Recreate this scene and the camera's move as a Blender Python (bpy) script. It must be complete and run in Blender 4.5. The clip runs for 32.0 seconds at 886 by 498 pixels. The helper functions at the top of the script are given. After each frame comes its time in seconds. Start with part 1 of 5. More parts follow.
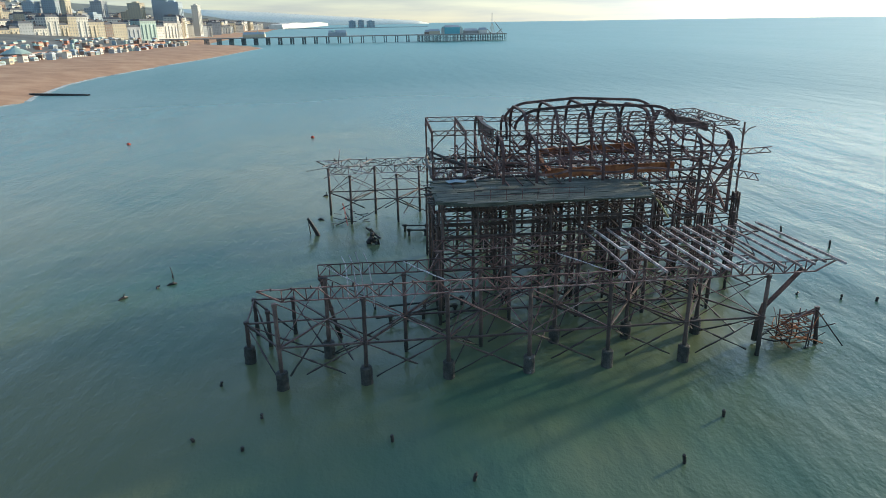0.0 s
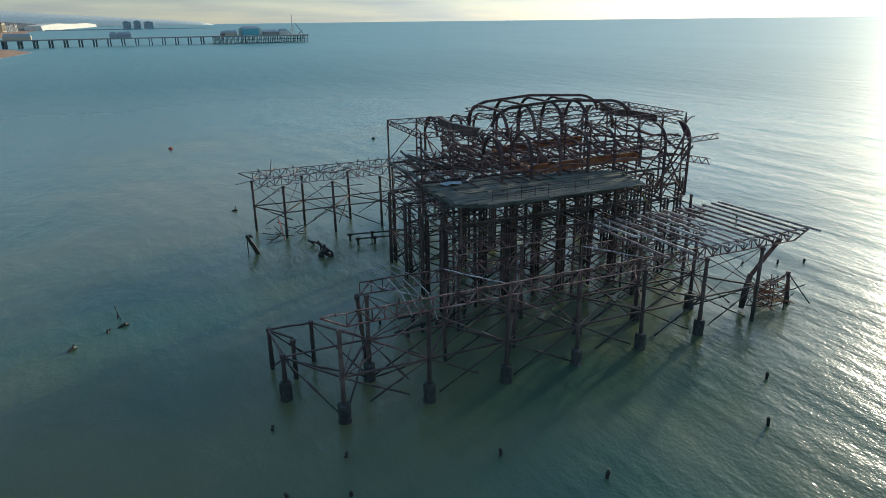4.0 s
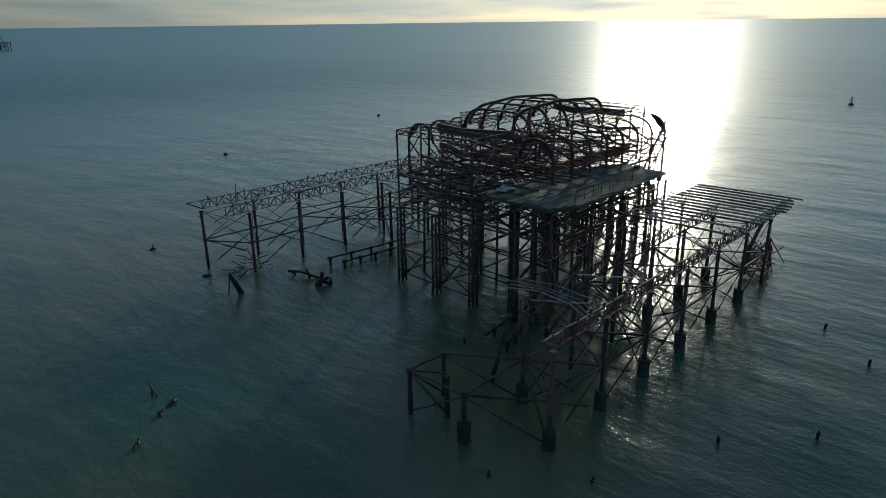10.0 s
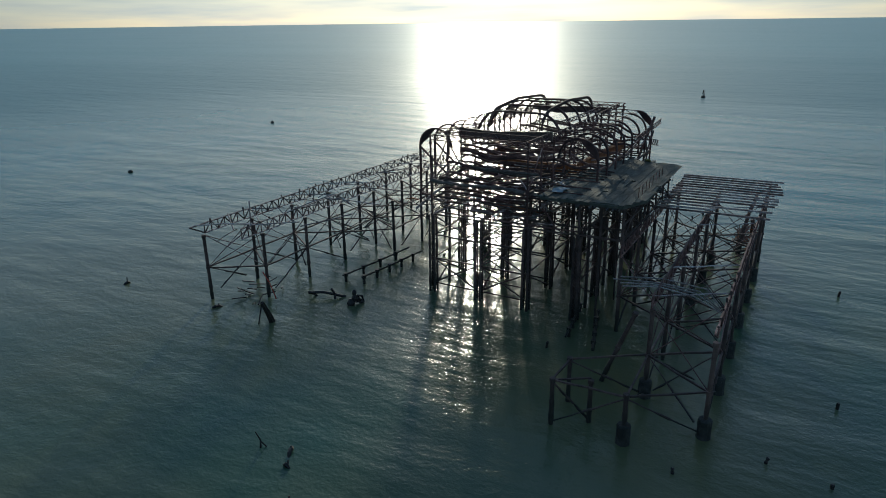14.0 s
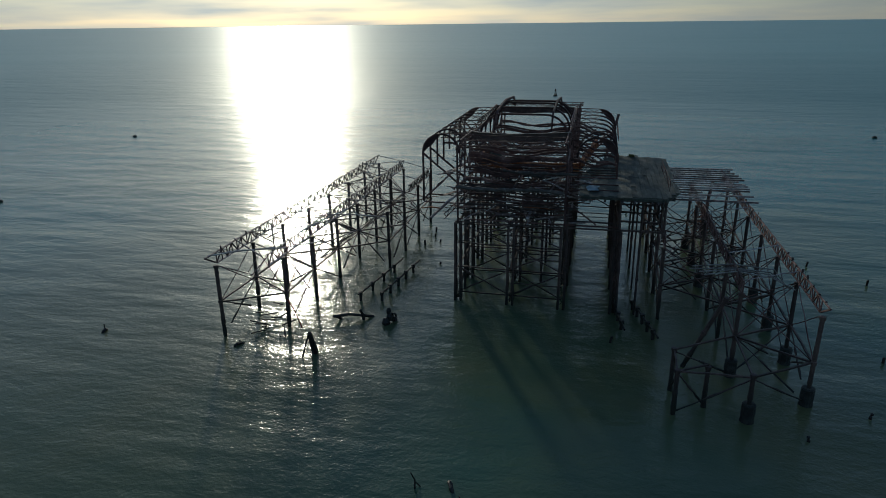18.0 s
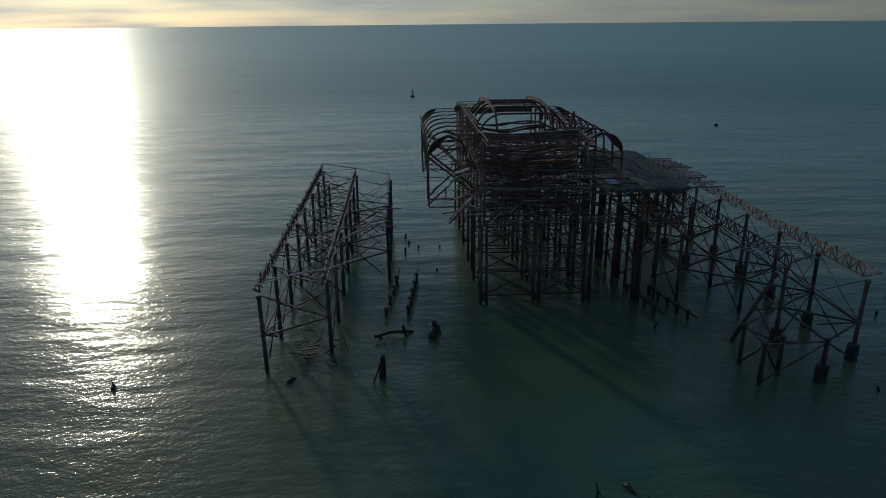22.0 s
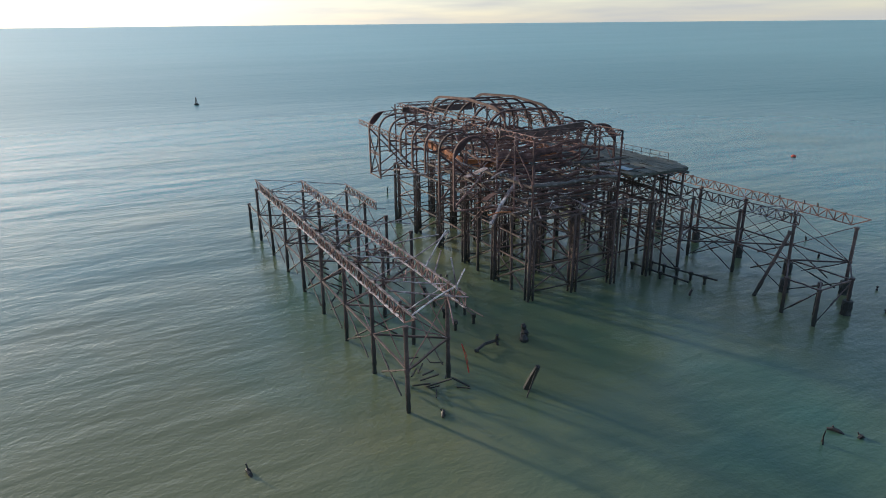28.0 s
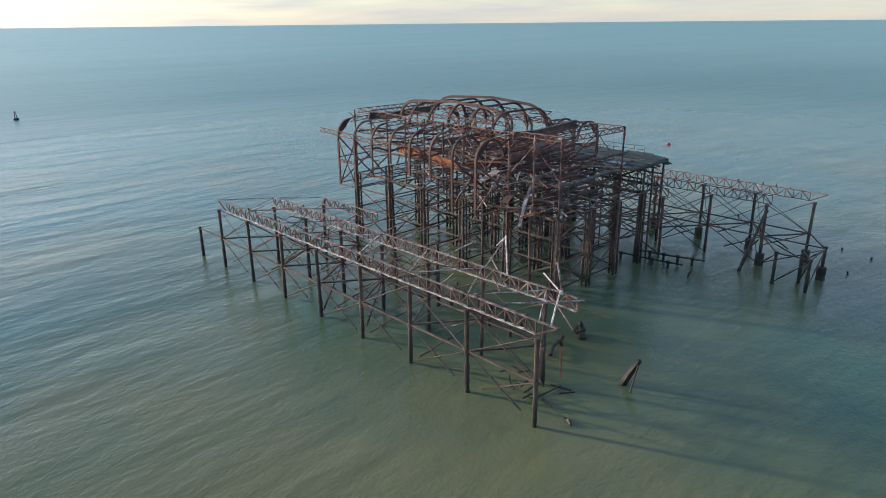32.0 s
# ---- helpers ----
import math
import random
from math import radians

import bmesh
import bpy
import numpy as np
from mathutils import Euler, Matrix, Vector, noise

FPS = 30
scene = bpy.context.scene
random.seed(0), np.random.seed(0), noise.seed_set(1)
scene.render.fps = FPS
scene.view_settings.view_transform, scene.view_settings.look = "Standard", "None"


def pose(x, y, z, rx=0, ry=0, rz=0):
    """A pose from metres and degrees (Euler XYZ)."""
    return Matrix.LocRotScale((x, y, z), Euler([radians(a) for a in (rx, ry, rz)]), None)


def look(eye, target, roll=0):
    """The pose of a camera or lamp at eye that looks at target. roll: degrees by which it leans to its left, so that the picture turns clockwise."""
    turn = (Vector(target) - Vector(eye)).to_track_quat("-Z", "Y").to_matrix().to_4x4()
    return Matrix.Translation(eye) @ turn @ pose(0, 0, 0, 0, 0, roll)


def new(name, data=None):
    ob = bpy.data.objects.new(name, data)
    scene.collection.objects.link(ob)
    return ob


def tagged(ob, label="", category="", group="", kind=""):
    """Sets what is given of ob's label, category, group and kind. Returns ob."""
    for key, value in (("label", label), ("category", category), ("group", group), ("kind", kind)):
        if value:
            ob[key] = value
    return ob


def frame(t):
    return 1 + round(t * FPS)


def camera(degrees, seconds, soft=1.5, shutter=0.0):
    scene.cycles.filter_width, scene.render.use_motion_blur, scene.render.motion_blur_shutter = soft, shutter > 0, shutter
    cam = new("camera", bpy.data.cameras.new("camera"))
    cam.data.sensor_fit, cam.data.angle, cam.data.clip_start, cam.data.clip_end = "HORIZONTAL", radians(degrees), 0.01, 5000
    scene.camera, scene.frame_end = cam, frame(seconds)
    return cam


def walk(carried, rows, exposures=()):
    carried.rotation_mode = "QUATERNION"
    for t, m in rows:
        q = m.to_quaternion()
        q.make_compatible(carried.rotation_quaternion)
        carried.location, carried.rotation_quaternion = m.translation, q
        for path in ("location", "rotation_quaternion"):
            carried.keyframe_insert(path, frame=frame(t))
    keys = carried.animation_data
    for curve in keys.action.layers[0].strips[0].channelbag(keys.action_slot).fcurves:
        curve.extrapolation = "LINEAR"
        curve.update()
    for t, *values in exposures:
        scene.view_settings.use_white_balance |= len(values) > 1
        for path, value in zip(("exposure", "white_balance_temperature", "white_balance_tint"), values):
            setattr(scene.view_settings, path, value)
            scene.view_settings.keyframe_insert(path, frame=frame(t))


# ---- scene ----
cam = camera(67.7, 32.0, soft=0.95)
PATH = [
    (0, (-1.846, 2.981, 28.502), (-0.181, 21.810, 21.968), -0.88),
    (0.5, (-4.239, 3.472, 28.496), (-1.820, 22.215, 21.950), -0.86),
    (1, (-6.607, 4.056, 28.489), (-3.362, 22.673, 21.940), -0.84),
    (1.5, (-8.949, 4.735, 28.482), (-4.986, 23.209, 21.925), -0.82),
    (2, (-11.266, 5.506, 28.475), (-6.651, 23.835, 21.935), -0.80),
    (2.5, (-13.557, 6.370, 28.467), (-8.288, 24.516, 21.911), -0.77),
    (3, (-15.822, 7.326, 28.460), (-9.908, 25.272, 21.906), -0.74),
    (3.5, (-18.060, 8.372, 28.453), (-11.487, 26.083, 21.887), -0.71),
    (5.5, (-26.723, 13.400, 28.439), (-17.705, 30.005, 21.884), -0.63),
    (6, (-28.808, 14.855, 28.441), (-19.186, 31.114, 21.880), -0.61),
    (6.5, (-30.856, 16.384, 28.445), (-20.660, 32.287, 21.878), -0.61),
    (7, (-32.865, 17.985, 28.453), (-22.131, 33.537, 21.900), -0.61),
    (7.5, (-34.830, 19.659, 28.463), (-23.583, 34.848, 21.922), -0.62),
    (8, (-36.749, 21.403, 28.475), (-25.045, 36.235, 21.915), -0.63),
    (8.5, (-38.619, 23.218, 28.488), (-26.495, 37.709, 21.931), -0.65),
    (9, (-40.437, 25.102, 28.503), (-27.898, 39.233, 21.940), -0.67),
    (9.5, (-42.201, 27.052, 28.519), (-29.242, 40.803, 21.965), -0.69),
    (10, (-43.910, 29.065, 28.536), (-30.544, 42.432, 22.004), -0.71),
    (10.5, (-45.562, 31.137, 28.554), (-31.809, 44.099, 22.008), -0.73),
    (11, (-47.157, 33.266, 28.573), (-33.024, 45.804, 22.013), -0.75),
    (11.5, (-48.694, 35.447, 28.594), (-34.208, 47.572, 22.025), -0.76),
    (12, (-50.169, 37.681, 28.616), (-35.322, 49.363, 22.052), -0.77),
    (12.5, (-51.581, 39.968, 28.641), (-36.367, 51.170, 22.078), -0.78),
    (13, (-52.926, 42.310, 28.667), (-37.352, 53.007, 22.109), -0.78),
    (13.5, (-54.201, 44.705, 28.695), (-38.248, 54.858, 22.182), -0.78),
    (14, (-55.400, 47.153, 28.724), (-39.125, 56.768, 22.193), -0.78),
    (14.5, (-56.521, 49.649, 28.753), (-39.946, 58.737, 22.221), -0.77),
    (16.5, (-60.116, 60.033, 28.854), (-42.459, 66.786, 22.326), -0.72),
    (17, (-60.775, 62.704, 28.870), (-42.867, 68.761, 22.342), -0.71),
    (17.5, (-61.332, 65.396, 28.882), (-43.204, 70.782, 22.372), -0.69),
    (18, (-61.787, 68.106, 28.889), (-43.468, 72.811, 22.387), -0.68),
    (18.5, (-62.140, 70.830, 28.891), (-43.671, 74.877, 22.369), -0.66),
    (19, (-62.391, 73.567, 28.888), (-43.782, 76.937, 22.382), -0.65),
    (19.5, (-62.544, 76.314, 28.881), (-43.824, 78.986, 22.366), -0.63),
    (20, (-62.598, 79.066, 28.871), (-43.793, 81.036, 22.353), -0.62),
    (20.5, (-62.559, 81.818, 28.857), (-43.690, 83.085, 22.349), -0.60),
    (21, (-62.427, 84.565, 28.841), (-43.522, 85.155, 22.340), -0.59),
    (21.5, (-62.205, 87.303, 28.822), (-43.286, 87.237, 22.337), -0.57),
    (22, (-61.896, 90.027, 28.801), (-42.993, 89.299, 22.309), -0.56),
    (22.5, (-61.500, 92.732, 28.779), (-42.633, 91.338, 22.291), -0.55),
    (23, (-61.017, 95.416, 28.755), (-42.210, 93.345, 22.274), -0.55),
    (23.5, (-60.446, 98.077, 28.731), (-41.722, 95.359, 22.249), -0.54),
    (24, (-59.786, 100.713, 28.706), (-41.168, 97.349, 22.222), -0.54),
    (24.5, (-59.036, 103.322, 28.682), (-40.541, 99.340, 22.194), -0.53),
    (25, (-58.194, 105.901, 28.658), (-39.844, 101.320, 22.156), -0.53),
    (25.5, (-57.260, 108.448, 28.636), (-39.059, 103.277, 22.157), -0.54),
    (27.5, (-52.604, 118.237, 28.572), (-35.301, 110.597, 22.073), -0.55),
    (28, (-51.213, 120.566, 28.565), (-34.266, 112.172, 22.057), -0.55),
    (28.5, (-49.731, 122.841, 28.563), (-33.120, 113.796, 22.063), -0.56),
    (29, (-48.160, 125.060, 28.566), (-31.885, 115.420, 22.070), -0.56),
    (29.5, (-46.500, 127.222, 28.574), (-30.572, 117.019, 22.078), -0.56),
    (30, (-44.751, 129.326, 28.587), (-29.195, 118.562, 22.095), -0.57),
    (30.5, (-42.912, 131.371, 28.606), (-27.778, 120.016, 22.123), -0.57),
    (31, (-40.985, 133.358, 28.631), (-26.296, 121.442, 22.130), -0.57),
    (31.5, (-38.968, 135.286, 28.661), (-24.702, 122.865, 22.165), -0.57),
    (32, (-36.863, 137.155, 28.696), (-23.005, 124.289, 22.184), -0.57),
]
walk(cam, [(t, look(eye, target, roll)) for t, eye, target, roll in PATH], [
    (0.0, 1.32, 6130, 4), (3.5, 0.9, 5990, 3), (6.0, -0.18, 5720, 1), (7.0, -0.48, 5700, 1), (9.0, -0.65, 5650, 1), (11.0, -0.33, 5600, 1), (13.0, -0.2, 5600, 1), (16.5, -0.45, 5600, 1), (19.0, -0.85, 5600, 1), (22.5, -0.95, 5700, 1), (24.0, -0.18, 5820, 2), (25.0, 0.5, 5980, 5), (28.0, 1.08, 6270, 13), (32.0, 1.26, 6380, 14)])


# ---- light and exposure ----
SUN_YAW, SUN_EL = 63.2, 13.5
sun_dir = Vector((math.sin(radians(SUN_YAW)) * math.cos(radians(SUN_EL)), math.cos(radians(SUN_YAW)) * math.cos(radians(SUN_EL)), math.sin(radians(SUN_EL))))
sun = new("sun", bpy.data.lights.new("sun", "SUN"))
sun.data.energy, sun.data.angle, sun.data.color = 2.3, radians(3.0), (1.0, 0.83, 0.6)
sun.matrix_world = look(sun_dir * 200, (0, 0, 0))
world = bpy.data.worlds.new("sky")
scene.world = world
world.use_nodes = True
wn = world.node_tree
wn.nodes.clear()
sky = wn.nodes.new("ShaderNodeTexSky")
sky.sky_type, sky.sun_disc = "NISHITA", False
sky.sun_elevation, sky.sun_rotation = radians(SUN_EL), radians(SUN_YAW)
sky.air_density, sky.dust_density, sky.ozone_density = 1.0, 0.4, 2.0
bg = wn.nodes.new("ShaderNodeBackground")
bg.inputs["Strength"].default_value = 0.12
out = wn.nodes.new("ShaderNodeOutputWorld")
# thin pale cloud low over the sea, thinning upwards
tc = wn.nodes.new("ShaderNodeTexCoord")
sx = wn.nodes.new("ShaderNodeSeparateXYZ")
wn.links.new(tc.outputs["Generated"], sx.inputs[0])
mp = wn.nodes.new("ShaderNodeMapping")
mp.inputs["Scale"].default_value = (2.0, 2.0, 22.0)
wn.links.new(tc.outputs["Generated"], mp.inputs[0])
cn = wn.nodes.new("ShaderNodeTexNoise")
cn.inputs["Scale"].default_value, cn.inputs["Detail"].default_value = 2.2, 6.0
wn.links.new(mp.outputs[0], cn.inputs["Vector"])
cr = wn.nodes.new("ShaderNodeMapRange")
cr.inputs["From Min"].default_value, cr.inputs["From Max"].default_value = 0.35, 0.68
cr.inputs["To Min"].default_value, cr.inputs["To Max"].default_value = 0.62, 1.0
wn.links.new(cn.outputs[0], cr.inputs[0])
el = wn.nodes.new("ShaderNodeMapRange")
el.inputs["From Min"].default_value, el.inputs["From Max"].default_value = 0.03, 0.3
el.inputs["To Min"].default_value, el.inputs["To Max"].default_value = 1.0, 0.12
wn.links.new(sx.outputs[2], el.inputs[0])
cf = wn.nodes.new("ShaderNodeMath")
cf.operation = "MULTIPLY"
wn.links.new(cr.outputs[0], cf.inputs[0])
wn.links.new(el.outputs[0], cf.inputs[1])
cm = wn.nodes.new("ShaderNodeMix")
cm.data_type = "RGBA"
# brighter cloud towards the sun
sd = wn.nodes.new("ShaderNodeVectorMath")
sd.operation = "DOT_PRODUCT"
sd.inputs[1].default_value = sun_dir
wn.links.new(tc.outputs["Generated"], sd.inputs[0])
sp = wn.nodes.new("ShaderNodeMapRange")
sp.inputs["From Min"].default_value, sp.inputs["From Max"].default_value = 0.2, 1.0
wn.links.new(sd.outputs["Value"], sp.inputs[0])
pw = wn.nodes.new("ShaderNodeMath")
pw.operation = "POWER"
pw.inputs[1].default_value = 4.0
wn.links.new(sp.outputs[0], pw.inputs[0])
cc = wn.nodes.new("ShaderNodeMix")
cc.data_type = "RGBA"
cc.inputs[7].default_value = (8.6, 8.3, 7.4, 1)
bd = wn.nodes.new("ShaderNodeVectorMath")
bd.operation = "DOT_PRODUCT"
bd.inputs[1].default_value = (math.sin(radians(105)), math.cos(radians(105)), 0)
wn.links.new(tc.outputs["Generated"], bd.inputs[0])
bank_fac = wn.nodes.new("ShaderNodeMapRange")
bank_fac.inputs["From Min"].default_value, bank_fac.inputs["From Max"].default_value = -0.35, 0.55
wn.links.new(bd.outputs["Value"], bank_fac.inputs[0])
bank = wn.nodes.new("ShaderNodeMix")
bank.data_type = "RGBA"
bank.inputs[6].default_value, bank.inputs[7].default_value = (1.82, 1.88, 1.84, 1), (2.24, 2.3, 2.22, 1)
wn.links.new(bank_fac.outputs[0], bank.inputs[0])
wn.links.new(bank.outputs[2], cc.inputs[6])
wn.links.new(pw.outputs[0], cc.inputs[0])
# the bright haze close round the sun
pa = wn.nodes.new("ShaderNodeMath")
pa.operation = "POWER"
pa.inputs[1].default_value = 150.0
pm = wn.nodes.new("ShaderNodeMath")
pm.operation = "MAXIMUM"
pm.inputs[1].default_value = 0.0
wn.links.new(sd.outputs["Value"], pm.inputs[0])
wn.links.new(pm.outputs[0], pa.inputs[0])
halo = wn.nodes.new("ShaderNodeMix")
halo.data_type, halo.blend_type = "RGBA", "ADD"
halo.inputs[7].default_value = (17.0, 14.6, 10.4, 1)
wn.links.new(pa.outputs[0], halo.inputs[0])
wn.links.new(cm.outputs[2], halo.inputs[6])
wn.links.new(cc.outputs[2], cm.inputs[7])
wn.links.new(cf.outputs[0], cm.inputs[0])
wn.links.new(sky.outputs[0], cm.inputs[6])
wn.links.new(halo.outputs[2], bg.inputs[0])
wn.links.new(bg.outputs[0], out.inputs[0])


# ---- materials ----
def material(name):
    m = bpy.data.materials.new(name)
    m.use_nodes = True
    n = m.node_tree.nodes
    return m, m.node_tree, n["Principled BSDF"]


def add(tree, kind, **values):
    node = tree.nodes.new(kind)
    for key, value in values.items():
        node.inputs[key].default_value = value
    return node


def ramp(tree, fac, stops):
    r = tree.nodes.new("ShaderNodeValToRGB")
    e = r.color_ramp.elements
    while len(e) < len(stops):
        e.new(0.5)
    for el, (p, c) in zip(e, stops):
        el.position, el.color = p, (*c, 1)
    tree.links.new(fac, r.inputs[0])
    return r.outputs[0]


def surface(name, stops, scale=1.5, rough=(0.7, 0.95), bump=0.3, fine=14.0, metal=0.0, vary=0.12, stretch=(1, 1, 1), grow=None):
    """A weathered surface: patches and grain, spread by object, with relief. grow: a colour that covers it below a height."""
    m, t, b = material(name)
    co = t.nodes.new("ShaderNodeNewGeometry")
    mp = t.nodes.new("ShaderNodeMapping")
    mp.inputs["Scale"].default_value = stretch
    t.links.new(co.outputs["Position"], mp.inputs[0])
    n1 = add(t, "ShaderNodeTexNoise", Scale=scale, Detail=5.0, Roughness=0.65)
    n2 = add(t, "ShaderNodeTexNoise", Scale=fine, Detail=4.0, Roughness=0.7)
    t.links.new(mp.outputs[0], n1.inputs["Vector"])
    t.links.new(mp.outputs[0], n2.inputs["Vector"])
    mix = t.nodes.new("ShaderNodeMath")
    mix.operation = "MULTIPLY_ADD"
    mix.inputs[1].default_value = 0.35
    info = t.nodes.new("ShaderNodeObjectInfo")
    rnd = t.nodes.new("ShaderNodeMath")
    rnd.operation = "MULTIPLY_ADD"
    rnd.inputs[1].default_value, rnd.inputs[2].default_value = vary * 2, -vary - 0.17
    t.links.new(info.outputs["Random"], rnd.inputs[0])
    s = t.nodes.new("ShaderNodeMath")
    t.links.new(n1.outputs[0], s.inputs[0])
    t.links.new(rnd.outputs[0], s.inputs[1])
    t.links.new(n2.outputs[0], mix.inputs[0])
    t.links.new(s.outputs[0], mix.inputs[2])
    colour = ramp(t, mix.outputs[0], stops)
    if grow:
        low, high, tint = grow
        sep = t.nodes.new("ShaderNodeSeparateXYZ")
        t.links.new(co.outputs["Position"], sep.inputs[0])
        wob = t.nodes.new("ShaderNodeMath")
        wob.operation = "MULTIPLY_ADD"
        wob.inputs[1].default_value = -2.4
        t.links.new(n1.outputs[0], wob.inputs[0])
        t.links.new(sep.outputs[2], wob.inputs[2])
        mr = add(t, "ShaderNodeMapRange", **{"From Min": low - 1.2, "From Max": high - 1.2, "To Min": 1.0, "To Max": 0.0})
        t.links.new(wob.outputs[0], mr.inputs[0])
        mc = t.nodes.new("ShaderNodeMix")
        mc.data_type = "RGBA"
        mc.inputs[7].default_value = (*tint, 1)
        t.links.new(mr.outputs[0], mc.inputs[0])
        t.links.new(colour, mc.inputs[6])
        colour = mc.outputs[2]
    t.links.new(colour, b.inputs["Base Color"])
    rr = add(t, "ShaderNodeMapRange", **{"From Min": 0.3, "From Max": 0.7, "To Min": rough[0], "To Max": rough[1]})
    t.links.new(n2.outputs[0], rr.inputs[0])
    t.links.new(rr.outputs[0], b.inputs["Roughness"])
    b.inputs["Metallic"].default_value = metal
    bp = add(t, "ShaderNodeBump", Strength=bump, Distance=0.05)
    t.links.new(n2.outputs[0], bp.inputs["Height"])
    t.links.new(bp.outputs[0], b.inputs["Normal"])
    return m


RUST = surface("rusted_iron", [(0.25, (0.036, 0.022, 0.02)), (0.45, (0.106, 0.055, 0.047)), (0.62, (0.21, 0.115, 0.097)), (0.8, (0.42, 0.32, 0.29))], 0.8, grow=(0.6, 2.6, (0.016, 0.018, 0.015)))
RIB = surface("dark_rusted_rib", [(0.25, (0.022, 0.013, 0.012)), (0.5, (0.06, 0.032, 0.029)), (0.68, (0.125, 0.065, 0.055)), (0.85, (0.25, 0.17, 0.15))], 0.7)
RUST_RED = surface("bright_rust", [(0.25, (0.05, 0.022, 0.016)), (0.45, (0.24, 0.08, 0.032)), (0.65, (0.42, 0.165, 0.06)), (0.85, (0.4, 0.24, 0.15))], 0.9)
DARK = surface("wet_dark_iron", [(0.25, (0.03, 0.023, 0.021)), (0.5, (0.07, 0.048, 0.042)), (0.75, (0.16, 0.108, 0.09))], 0.9, rough=(0.5, 0.85), grow=(0.8, 3.2, (0.02, 0.023, 0.018)))
PALE = surface("flaked_paint_iron", [(0.25, (0.06, 0.042, 0.04)), (0.4, (0.17, 0.125, 0.118)), (0.54, (0.36, 0.3, 0.285)), (0.68, (0.64, 0.6, 0.57))], 1.6, fine=7.0)
DRUM = surface("weedy_concrete", [(0.25, (0.012, 0.014, 0.012)), (0.5, (0.03, 0.034, 0.03)), (0.75, (0.075, 0.075, 0.068)), (0.9, (0.3, 0.3, 0.28))], 1.6, bump=0.6)
DECK = surface("mossy_deck_boards", rough=(0.72, 1.0), stops=[(0.25, (0.03, 0.034, 0.028)), (0.42, (0.065, 0.073, 0.058)), (0.58, (0.11, 0.115, 0.09)), (0.8, (0.24, 0.23, 0.2))], scale=0.9, vary=0.05, stretch=(0.5, 1.6, 1))
TIMBER = surface("sodden_timber", [(0.25, (0.010, 0.010, 0.010)), (0.5, (0.024, 0.022, 0.019)), (0.8, (0.06, 0.052, 0.045))], 1.2, rough=(0.45, 0.8))


